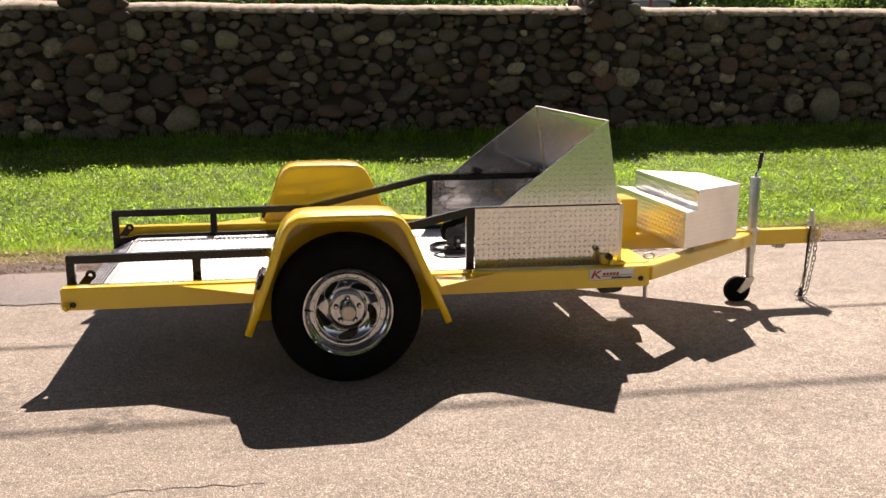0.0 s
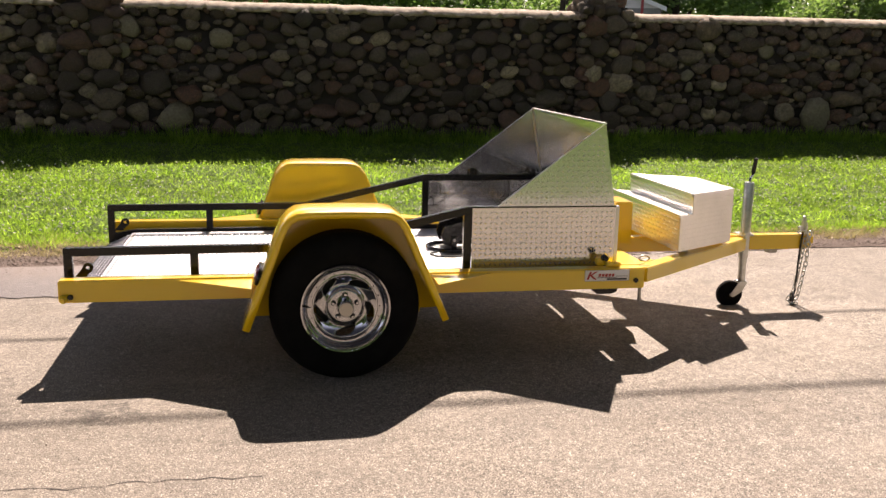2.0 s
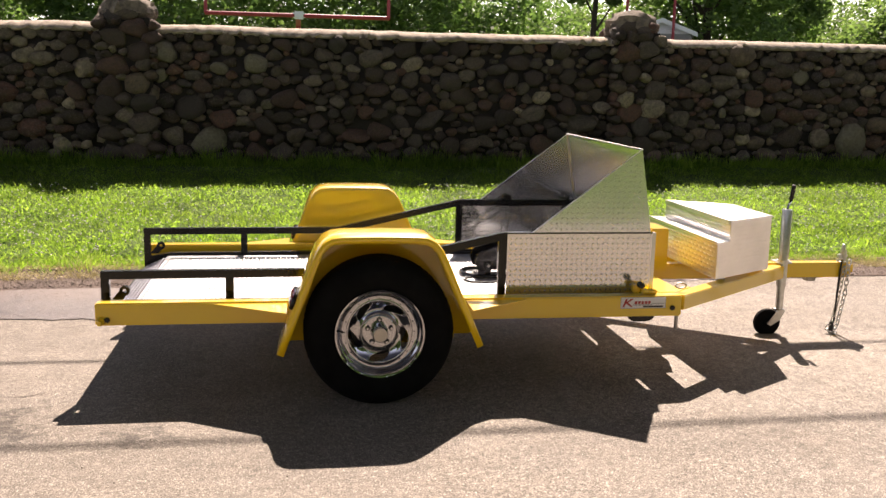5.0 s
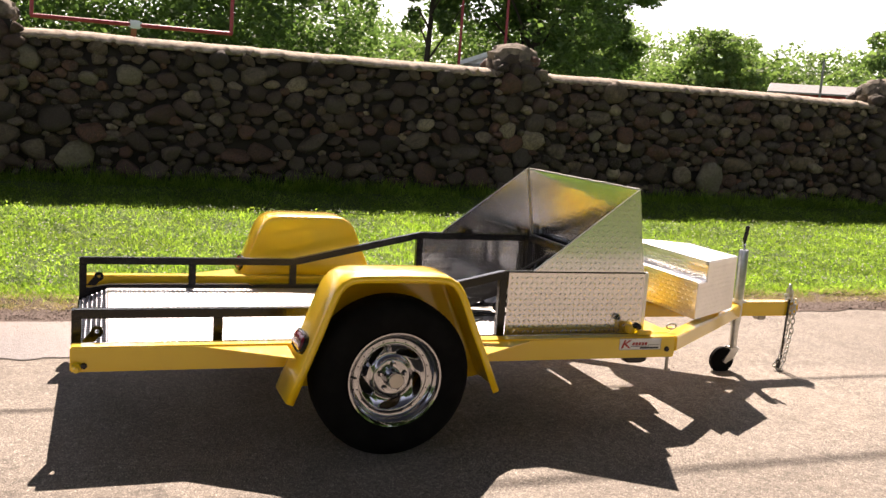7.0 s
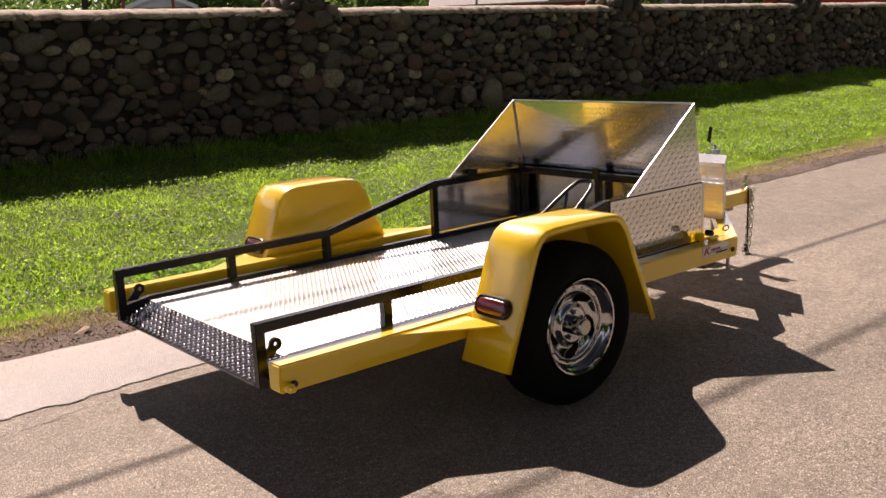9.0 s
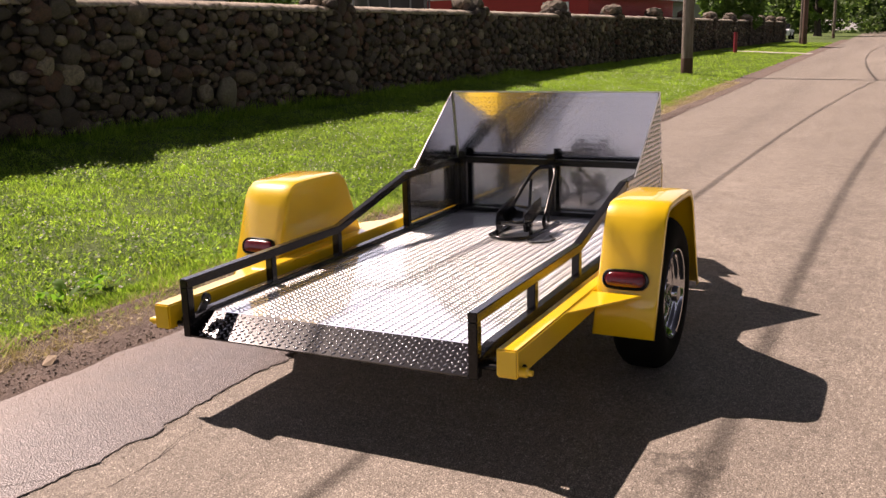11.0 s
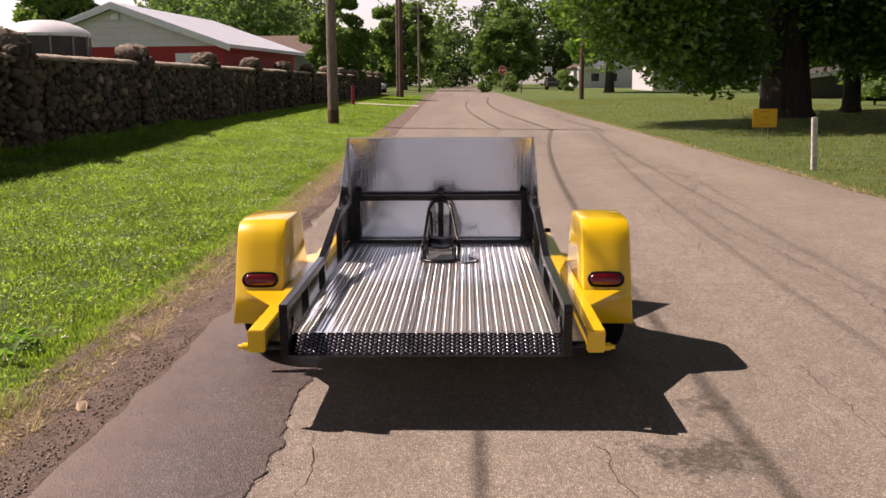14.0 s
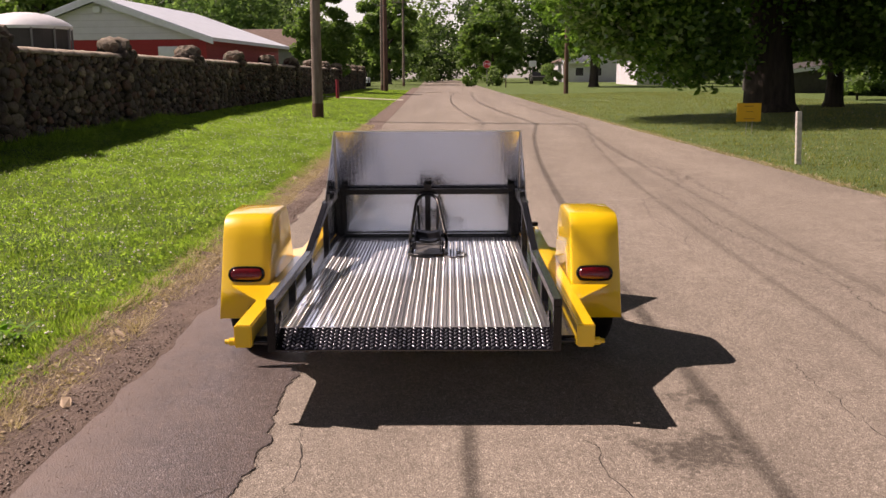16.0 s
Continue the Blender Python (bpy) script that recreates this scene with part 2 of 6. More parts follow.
SHEET = diamond_metal("aluminium_sheet", (0.74, 0.76, 0.80), 0.14, 0.24, 0.035, 0.45, 0.07)
BOXALU = diamond_metal("bright_tread_plate", (0.90, 0.89, 0.87), 0.26, 0.42, 0.0, 0.45, 0.10)
EDGE = plain("bright_edge", (0.70, 0.70, 0.69), 0.32, 1.0, 0.05)
LENS = plain("red_lens", (0.105, 0.004, 0.008), 0.2, 0, 0.2, 60, 0.2, 150, 0.3)
LABEL = plain("white_vinyl", (0.80, 0.79, 0.76), 0.35, 0, 0.03)
RED = plain("red_vinyl", (0.45, 0.03, 0.02), 0.4, 0, 0.05)
INK = plain("black_ink", (0.03, 0.03, 0.03), 0.5, 0, 0.05)
CAPFACE = plain("hub_cap_face", (0.55, 0.50, 0.44), 0.35, 0.6, 0.1)
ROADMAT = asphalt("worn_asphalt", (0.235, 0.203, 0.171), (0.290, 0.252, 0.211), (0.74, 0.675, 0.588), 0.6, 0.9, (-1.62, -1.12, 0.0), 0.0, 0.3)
PATCHMAT = asphalt("dark_asphalt_patch", (0.070, 0.052, 0.048), (0.111, 0.084, 0.077), (0.50, 0.44, 0.43), 0.38, 0.60, None, 0.22, 0.8, 0.48, 140.0)
SCUFF = plain("pale_scuff", (0.35, 0.305, 0.27), 0.9, 0, 0.25, 40, 0.3)
TAR = plain("crack_filler", (0.035, 0.030, 0.028), 0.9, 0, 0.3, 30, 0.3)
TURF = turf_material()
DIRT = soil_material()
CLOD = leaf_material("soil_clod", (0.11, 0.080, 0.066), (0.18, 0.136, 0.113), (0.30, 0.24, 0.20), 0.95, 0.0)
GRIT = leaf_material("grit", (0.06, 0.045, 0.04), (0.15, 0.115, 0.095), (0.36, 0.31, 0.27), 0.9, 0.0)
BLADE = leaf_material("grass_blade", (0.062, 0.117, 0.029), (0.111, 0.178, 0.047), (0.188, 0.264, 0.088), 0.5, 0.72, 0.28, 0.35, (2.65, 2.85, 1.05))
CLOVER_LEAF = leaf_material("clover_leaf", (0.057, 0.111, 0.029), (0.102, 0.168, 0.047), (0.166, 0.242, 0.088), 0.5, 0.68, 0.28, 0.35, (2.65, 2.85, 1.05))
BLADE_DRY = leaf_material("dry_lawn_blade", (0.12, 0.16, 0.04), (0.20, 0.22, 0.07), (0.30, 0.28, 0.11), 0.5, 0.4, 0.2)
STRAW = leaf_material("dry_grass", (0.40, 0.32, 0.21), (0.54, 0.45, 0.32), (0.24, 0.18, 0.11), 0.8, 0.2)
CLOVER = plain("clover_flower", (0.72, 0.72, 0.66), 0.8, 0, 0.1)
STONE = stone_material()
PALESTONE = plain("pale_field_stone", (0.165, 0.148, 0.105), 0.85, 0, 0.3, 12, 0.5, 40)
MORTAR = plain("dark_mortar", (0.026, 0.022, 0.019), 0.95, 0, 0.4, 6, 0.7, 30)
COPING = plain("weathered_coping", (0.37, 0.315, 0.255), 0.95, 0, 0.45, 9, 1.0, 34)
CAPSTONE = plain("weathered_cap_mortar", (0.17, 0.143, 0.112), 0.95, 0, 0.6, 11, 1.0, 26)
BARK = bark_material("oak_bark", (0.022, 0.016, 0.013), (0.055, 0.042, 0.032))
LEAF_OAK = leaf_material("oak_leaf", (0.046, 0.098, 0.020), (0.082, 0.162, 0.033), (0.17, 0.28, 0.065), 0.22, 0.50, 0.0, 0.8)
# leaf green made paler, so distance haze is put into the colour
LEAF_MID = leaf_material("tree_leaf", (0.090, 0.145, 0.060), (0.128, 0.192, 0.084), (0.18, 0.24, 0.115), 0.6, 0.58)
LEAF_PALE = leaf_material("pale_leaf", (0.078, 0.142, 0.040), (0.105, 0.178, 0.050), (0.155, 0.235, 0.072), 0.6, 0.5)
# darker copy of the wood leaf, with deep shade put into its colour
LEAF_SHADED = leaf_material("shaded_wood_leaf", (0.028, 0.056, 0.021), (0.047, 0.086, 0.031), (0.078, 0.125, 0.045), 0.7, 0.4)
WEED_LEAF = leaf_material("weed_leaf", (0.10, 0.21, 0.035), (0.13, 0.26, 0.045), (0.17, 0.31, 0.06), 0.6, 0.5, 0.0, 0.2)
LEAF_DARK = leaf_material("wood_leaf", (0.054, 0.098, 0.042), (0.082, 0.138, 0.058), (0.125, 0.185, 0.078), 0.6, 0.6)
POLEWOOD = bark_material("weathered_pole_wood", (0.13, 0.10, 0.08), (0.24, 0.20, 0.165))
DARKWOOD = bark_material("brown_pole_wood", (0.075, 0.042, 0.030), (0.13, 0.075, 0.055))
OLDWHITE = plain("weathered_white_wood", (0.50, 0.48, 0.44), 0.8, 0, 0.3, 12, 0.3)
REDWALL = siding_material("red_siding", (0.36, 0.018, 0.022), 0.2)
WHITESIDE = siding_material("white_clapboard", (0.64, 0.63, 0.69), 0.25)
WHITE = plain("white_paint", (0.70, 0.73, 0.78), 0.5, 0, 0.06)
GREYROOF = plain("grey_shingle", (0.24, 0.24, 0.25), 0.8, 0, 0.2, 3, 0.4, 20)
ROOFMETAL = plain("pale_metal_roof", (0.60, 0.65, 0.73), 0.45, 0.0, 0.08, 2, 0.05)
BROWNROOF = plain("brown_shingle", (0.14, 0.10, 0.085), 0.9, 0, 0.25, 3, 0.5, 20)
GREYWALL = plain("grey_wall", (0.22, 0.22, 0.23), 0.8, 0, 0.15, 2)
KIOSK = plain("dark_kiosk_shaded_shed", (0.055, 0.05, 0.048), 0.7, 0, 0.2, 4)
REDPIPE = plain("red_painted_pipe", (0.30, 0.03, 0.045), 0.5, 0, 0.1)
SIGNYEL = plain("yellow_sign", (0.72, 0.37, 0.008), 0.6, 0, 0.04)
SIGNTEXT = plain("faded_brown_ink", (0.30, 0.13, 0.01), 0.6, 0, 0.05)
STOPRED = plain("stop_sign_red", (0.50, 0.03, 0.03), 0.5, 0, 0.05)
CONCRETE = plain("pale_concrete", (0.45, 0.42, 0.36), 0.9, 0, 0.15, 6, 0.3)
GLASSDARK = plain("dark_window_glass", (0.02, 0.022, 0.025), 0.08, 0, 0.1)
CABLE = plain("black_cable", (0.02, 0.02, 0.02), 0.6, 0, 0.1)


# ---- building helpers ----
def mesh_object(name, bm, material, parent=None, smooth=False):
    me = bpy.data.meshes.new(name)
    bmesh.ops.recalc_face_normals(bm, faces=bm.faces)
    bm.to_mesh(me)
    bm.free()
    for m in material if isinstance(material, (list, tuple)) else (material,):
        me.materials.append(m)
    if smooth:
        for p in me.polygons:
            p.use_smooth = True
        me.set_sharp_from_angle(angle=radians(38))
    ob = new(name, me)
    if parent is not None:
        ob.parent = parent
    return ob


def part(name, bm, material, parent, label="", smooth=False):
    ob = mesh_object(name, bm, material, parent, smooth)
    return tagged(ob, label) if label else ob


def data_object(name, verts, faces, material, parent=None, smooth=False):
    me = bpy.data.meshes.new(name)
    verts, faces = np.asarray(verts, dtype=np.float32), np.asarray(faces, dtype=np.int32)
    n, w = faces.shape
    me.vertices.add(len(verts))
    me.vertices.foreach_set("co", verts.ravel())
    me.loops.add(n * w)
    me.loops.foreach_set("vertex_index", faces.ravel())
    me.polygons.add(n)
    me.polygons.foreach_set("loop_start", np.arange(0, n * w, w, dtype=np.int32))
    if smooth:
        me.polygons.foreach_set("use_smooth", np.ones(n, dtype=bool))
    me.update(calc_edges=True)
    me.materials.append(material)
    ob = new(name, me)
    if parent is not None:
        ob.parent = parent
    return ob


def box(x0, x1, y0, y1, z0, z1, bevel=0.004, bm=None):
    own = bmesh.new()
    bmesh.ops.create_cube(own, size=1)
    for v in own.verts:
        v.co = ((x0 + x1) / 2 + v.co.x * (x1 - x0), (y0 + y1) / 2 + v.co.y * (y1 - y0), (z0 + z1) / 2 + v.co.z * (z1 - z0))
    if bevel:
        bmesh.ops.bevel(own, geom=own.edges[:], offset=bevel, segments=2, affect="EDGES")
    if bm is None:
        return own
    join(bm, own)
    return bm


def join(bm, other):
    me = bpy.data.meshes.new("tmp")
    other.to_mesh(me)
    other.free()
    bm.from_mesh(me)
    bpy.data.meshes.remove(me)
    return bm


def prism(points, axis, a, b, bevel=0.0):
    """A polygon, given in the two other axes, pushed from a to b along axis."""
    bm = bmesh.new()
    put = {"x": lambda p, q: (q, p[0], p[1]), "y": lambda p, q: (p[0], q, p[1]), "z": lambda p, q: (p[0], p[1], q)}[axis]
    lo, hi = [bm.verts.new(put(p, a)) for p in points], [bm.verts.new(put(p, b)) for p in points]
    bm.faces.new(lo)
    bm.faces.new(hi)
    for i in range(len(points)):
        j = (i + 1) % len(points)
        bm.faces.new((lo[i], lo[j], hi[j], hi[i]))
    bmesh.ops.recalc_face_normals(bm, faces=bm.faces)
    if bevel:
        bmesh.ops.bevel(bm, geom=bm.edges[:], offset=bevel, segments=2, affect="EDGES")
    return bm


def pipe(points, r, n=10, r1=None, bm=None):
    """A round bar along points; r1: its radius at the end."""
    bm = bm or bmesh.new()
    pts = [Vector(p) for p in points]
    rings, up = [], None
    for i, p in enumerate(pts):
        d = (pts[min(i + 1, len(pts) - 1)] - pts[max(i - 1, 0)]).normalized()
        if up is None:
            up = Vector((0, 0, 1)) if abs(d.z) < 0.9 else Vector((1, 0, 0))
        side = d.cross(up).normalized()
        up = side.cross(d).normalized()
        rr = r if r1 is None else r + (r1 - r) * i / (len(pts) - 1)
        rings.append([bm.verts.new(p + rr * (math.cos(a) * side + math.sin(a) * up)) for a in (2 * math.pi * k / n for k in range(n))])
    for a, b in zip(rings, rings[1:]):
        for k in range(n):
            bm.faces.new((a[k], a[(k + 1) % n], b[(k + 1) % n], b[k]))
    bm.faces.new(rings[0])
    bm.faces.new(rings[-1])
    return bm


def lathe(profile, n=48, axis="y", at=(0, 0, 0), bm=None, closed=True):
    """Turns (radius, height) pairs about an axis through at."""
    bm = bm or bmesh.new()
    rings = []
    for r, h in profile:
        ring = []
        for k in range(n):
            a = 2 * math.pi * k / n
            c, s = r * math.cos(a), r * math.sin(a)
            v = (c, h, s) if axis == "y" else (c, s, h) if axis == "z" else (h, c, s)
            ring.append(bm.verts.new(Vector(v) + Vector(at)))
        rings.append(ring)
    for a, b in zip(rings, rings[1:]):
        for k in range(n):
            bm.faces.new((a[k], a[(k + 1) % n], b[(k + 1) % n], b[k]))
    for ring, r in ((rings[0], profile[0][0]), (rings[-1], profile[-1][0])):
        if closed and r > 1e-6 and profile[0] != profile[-1]:
            bm.faces.new(ring)
    return bm


def thing(name, label, category, at=(0, 0, 0), group="", kind=""):
    ob = new(name)
    ob.location = at
    return tagged(ob, label, category, group, kind)


def bar(path, y0, y1, h, bevel=0.003):
    """A square tube in an x-z plane; path is its top line."""
    poly = list(path) + [(x, z - h) for x, z in reversed(path)]
    return prism(poly, "y", y0, y1, bevel)


def smooth_step(a, b, x):
    u = min(1, max(0, (x - a) / (b - a)))
    return u * u * (3 - 2 * u)


# ---- the lie of the land ----
WALL_END = 82.0


def grass_edge(x):
    return 1.93 + 0.018 * max(0, x - 2) + 0.05 * noise.noise(Vector((x * 0.9, 3, 0))) + 0.03 * noise.noise(Vector((x * 4, 9, 0)))


def road_right(x):
    return -5.62 + 0.031 * min(35, max(0, x)) + 0.0185 * max(0, x - 35) + 0.05 * noise.noise(Vector((x * 0.6, 30, 0)))


def wall_y(x):
    return 7.33 + 0.003 * max(0, x)


def land(x, y):
    z = 0.0058 * max(0.0, x) if x < 160 else 0.928
    e = 1.95 + 0.018 * max(0, x - 2)
    keep = 1 - 0.7 * smooth_step(18, 80, x)
    if y > e:
        even = 0.40 * smooth_step(e - 1.2, 8.6, y) - 0.40 * smooth_step(e - 1.2, 8.6, e)
        near = 1 - smooth_step(11, 20, x)
        steep = 0.38 * min(1.0, (y - e) / (7.6 - e)) ** 2.4 if near > 0 else 0.0
        z += keep * (even + (steep - even) * near) + 0.02
    if y < -5.6:
        z += 0.12 * smooth_step(-5.6, -14, y)
    return z


def spread(*runs):
    out = []
    for a, b, n in runs:
        out += list(np.linspace(a, b, n, endpoint=False))
    return out + [runs[-1][1]]


def sheet(name, xs, lines, material, lift=0.0, rough=0.0, lifts=None):
    """A sheet that follows the land; lines(x) gives the y of its rows at x."""
    verts, faces, w = [], [], None
    for x in xs:
        ys = lines(x)
        w = len(ys)
        for k, y in enumerate(ys):
            verts.append((x, y, land(x, y) + (lifts[k] if lifts else lift) + rough * (0 if lifts and k == 0 else 1) * noise.noise(Vector((x * 9, y * 9, 1)))))
    for i in range(len(xs) - 1):
        for j in range(w - 1):
            a = i * w + j
            faces.append((a, a + w, a + w + 1, a + 1))
    return data_object(name, verts, faces, material, smooth=True)


XS = spread((-400, -60, 8), (-60, -10, 20), (-10, 30, 110), (30, 120, 60), (120, 700, 20))


def ground_lines(x):
    e, r = grass_edge(x), road_right(x)
    return ([-600, -300, -150, -80, -50, -35, -25, -18, -14, -11, -9, -7.5, -6.6, r - 0.3, r - 0.02, r + 0.15, r + 0.25]
            + [e - 0.9, e - 0.8] + [e - 0.35 + 0.0 * x, e, e + 0.15, e + 0.4, e + 0.8, e + 1.3, e + 1.9, e + 2.5, e + 3.1, e + 3.8, e + 4.5,
               e + 5.2, e + 6.0, 9.5, 11, 14, 20, 30, 50, 90, 160, 300, 700])


def ground_sheet():
    verts, faces, w = [], [], None
    for x in XS:
        ys = ground_lines(x)
        w = len(ys)
        for k, y in enumerate(ys):
            sunk = -0.06 if 15 <= k <= 18 else 0.0
            verts.append((x, y, land(x, y) + sunk + (0.018 * noise.noise(Vector((x * 2.2, y * 2.2, 0))) if k > 19 or k < 14 else 0)))
    for i in range(len(XS) - 1):
        for j in range(w - 1):
            a = i * w + j
            faces.append((a, a + w, a + w + 1, a + 1))
    return data_object("ground", verts, faces, TURF, smooth=True)


tagged(ground_sheet(), "mown green grass bank and verges beside the road", "grass", kind="structure")
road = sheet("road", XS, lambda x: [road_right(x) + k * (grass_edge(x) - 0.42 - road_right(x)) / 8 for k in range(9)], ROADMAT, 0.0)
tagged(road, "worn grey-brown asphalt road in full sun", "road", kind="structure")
XN = spread((-40, -6, 40), (-6, 14, 260), (14, 90, 120))
shoulder = sheet("dirt_shoulder", XN, lambda x: [grass_edge(x) - 0.50 + 0.05 * noise.noise(Vector((x * 3, 50, 0))),
                                                 grass_edge(x) - 0.42, grass_edge(x) - 0.3, grass_edge(x) - 0.2, grass_edge(x) - 0.1, grass_edge(x), grass_edge(x) + 0.04,
                                                 grass_edge(x) + 0.09], DIRT, 0.011, 0.007, (0.0055, 0.010, 0.013, 0.015, 0.017, 0.018, 0.018, 0.010))
tagged(shoulder, "brown dirt and gravel shoulder along the grass", "shoulder", kind="structure")


def patch_edge(x):
    return 0.63 + 0.06 * noise.noise(Vector((x * 1.6, 77, 0))) + 0.045 * noise.noise(Vector((x * 7, 78, 0))) + 0.02 * noise.noise(Vector((x * 25, 79, 0)))


XP = spread((-40, -7, 40), (-7, -3, 60), (-3, 1.2, 240), (1.2, 2.6, 60))
patch = sheet("asphalt_patch", XP, lambda x: [patch_edge(x) + 0.80 * smooth_step(0.4, 2.6, x), 0.95 + 0.50 * smooth_step(0.4, 2.6, x), 1.2 + 0.25 * smooth_step(0.4, 2.6, x),
                                              1.47 + 0.03 * noise.noise(Vector((x * 3, 50, 4)))], PATCHMAT, 0.005)
tagged(patch, "darker damp-looking asphalt patch along the road edge", "asphalt", kind="structure")


def crack(points, w, jag, seed, material=None, label="thin dark jagged crack in the asphalt"):
    """A thin filled crack that wanders between points on the road."""
    r = random.Random(seed)
    line = []
    for (xa, ya), (xb, yb) in zip(points, points[1:]):
        n = max(2, int(math.hypot(xb - xa, yb - ya) / 0.05))
        for i in range(n):
            u = i / n
            line.append((xa + (xb - xa) * u + r.uniform(-jag, jag), ya + (yb - ya) * u + r.uniform(-jag, jag)))
    line.append(points[-1])
    verts, faces = [], []
    for i, (x, y) in enumerate(line):
        xa, ya = line[max(i - 1, 0)]
        xb, yb = line[min(i + 1, len(line) - 1)]
        d = Vector((xb - xa, yb - ya, 0)).normalized()
        k = w * r.uniform(0.3, 1.0)
        for s in (-1, 1):
            verts.append((x - d.y * k * s, y + d.x * k * s, land(x, y) + (0.0068 if x < 2.7 and y > 0.45 else 0.0018)))
    for i in range(len(line) - 1):
        faces.append((2 * i, 2 * i + 1, 2 * i + 3, 2 * i + 2))
    ob = data_object("road_scuff" if material else "road_crack", verts, faces, material or TAR)
    return tagged(ob, label, "scuff" if material else "crack", "road cracks", "structure")


crack([(x, patch_edge(x) - 0.005) for x in np.linspace(-3.0, -0.5, 50)], 0.0022, 0.008, 1)
crack([(-1.5, -0.72), (-1.59, -0.77), (-1.75, -0.74), (-1.99, -0.80), (-2.6, -0.86)], 0.003, 0.012, 2)
crack([(-0.36, -1.97), (-0.69, -1.95), (-1.0, -1.97), (-1.36, -1.96), (-1.8, -2.0)], 0.003, 0.015, 3)
crack([(0.6, -2.9), (1.6, -3.0), (2.6, -2.95), (4.2, -2.85), (6.0, -2.9)], 0.005, 0.03, 4)
crack([(8.0, -3.4), (9.5, -3.6), (10.5, -3.3), (11.5, -3.9)], 0.006, 0.05, 5)
crack([(9.5, -3.6), (9.9, -4.4)], 0.006, 0.05, 6)
crack([(15.2, -3.5), (13.4, -3.35), (11.6, -3.3), (10.0, -3.5), (8.5, -3.65), (7.0, -3.5), (5.6, -3.5)], 0.007, 0.05, 8)
crack([(8.5, -3.65), (6.8, -2.95)], 0.006, 0.05, 9)
crack([(1.89, -1.06), (1.94, -1.3), (2.0, -1.55)], 0.006, 0.008, 10, SCUFF, "pale scuff scraped across the asphalt")
crack([(-1.35, 0.50), (-1.75, 0.42), (-2.1, 0.48), (-2.4, 0.40)], 0.0022, 0.014, 12)
crack([(2.6, -2.2), (3.4, -2.35), (4.6, -2.28), (6.2, -2.5)], 0.004, 0.03, 13)
crack([(-1.95, 0.68), (-2.2, 0.9), (-2.6, 0.85)], 0.0022, 0.015, 7)


# ---- the trailer ----
FLOOR = 0.385


def tread(name, origin, u, v, nu, nv, parent, material, inside=None, step=0.0245, height=0.0024, cross=0.0, checker=False, long=0.0125, wide=0.0042):
    """Raised lozenges of tread plate, in alternate directions, on the plane of u and v; inside(a, b) clips them."""
    o, u, v = np.array(origin, float), np.array(u, float), np.array(v, float)
    n = np.cross(u, v)
    verts, faces = [], []
    for i in range(nu):
        for j in range(nv):
            a, b = (i + 0.5) * step, (j + 0.5) * (cross or step)
            if inside and not inside(a, b):
                continue
            s = 1 if (i * checker + j) % 2 else -1
            if j % 2 and not checker:
                a += step * 0.5
            d, e = (u + s * v) / math.sqrt(2), (v - s * u) / math.sqrt(2)
            c = o + u * a + v * b
            k = len(verts)
            q = step / 0.0245
            verts += [c + d * long * q, c + e * wide * q, c - d * long * q, c - e * wide * q]
            verts += [c + d * long * 0.68 * q + n * height, c + e * wide * 0.55 * q + n * height, c - d * long * 0.68 * q + n * height, c - e * wide * 0.55 * q + n * height]
            faces += [(k, k + 1, k + 5, k + 4), (k + 1, k + 2, k + 6, k + 5), (k + 2, k + 3, k + 7, k + 6), (k + 3, k, k + 4, k + 7), (k + 4, k + 5, k + 6, k + 7)]
    ob = data_object(name, verts, faces, material, parent)
    return tagged(ob, "raised diamond tread", kind="stuff")


trailer = thing("motorcycle_trailer", "yellow single-axle motorcycle trailer with aluminium tread-plate deck on the road", "trailer")


def side_beam(s):
    y0, y1 = sorted((s * 0.712, s * 0.790))
    beam = part("side_beam", box(-1.25, 1.50, y0, y1, 0.330, 0.432, 0.006), YELLOW, trailer)
    for x, z in ((-1.198, 0.357), (1.452, 0.372)):
        part("bolt", lathe([(0.0, s * 0.800), (0.011, s * 0.800), (0.013, s * 0.797), (0.013, s * 0.788)], 10, "y", (x, 0, z)), BLACK, beam, "black bolt head", True)
    part("end_pin", lathe([(0.0, s * 0.835), (0.010, s * 0.835), (0.012, s * 0.82), (0.018, s * 0.815), (0.018, s * 0.79)], 10, "y", (-1.225, 0, 0.352)), YELLOW, beam, smooth=True)
    part("pivot_pin", pipe([(-1.20, s * 0.645, 0.345), (-1.20, s * 0.715, 0.345)], 0.012), BLACK, beam, "black pivot pin", True)
    for x0, x1 in ((-0.74, -0.405), (0.72, 0.425)):
        part("gusset", prism([(x0, s * 0.788), (x1, s * 0.788), (x1, s * 0.99)], "z", 0.418, 0.424), YELLOW, beam)
    return beam


near_beam, far_beam = side_beam(-1), side_beam(1)

for s in (-1, 1):
    a, b = Vector((1.49, s * 0.752)), Vector((2.40, s * 0.052))
    d = (b - a).normalized()
    w = Vector((-d.y, d.x)) * 0.038
    quad = [a + w, b + w, b - w, a - w]
    part("tongue_arm", prism([(p.x, p.y) for p in quad], "z", 0.356, 0.430, 0.005), YELLOW, trailer)
    part("corner_plate", prism([(1.40, s * 0.714), (1.498, s * 0.714), (1.62, s * 0.61), (1.60, s * 0.585), (1.44, s * 0.655)], "z", 0.424, 0.434, 0.002), YELLOW, trailer)
tongue = part("tongue_tube", box(1.62, 2.873, -0.040, 0.040, 0.352, 0.438, 0.006), YELLOW, trailer)
part("end_plate", box(2.868, 2.888, -0.030, 0.030, 0.38, 0.424, 0.003), YELLOW, tongue)
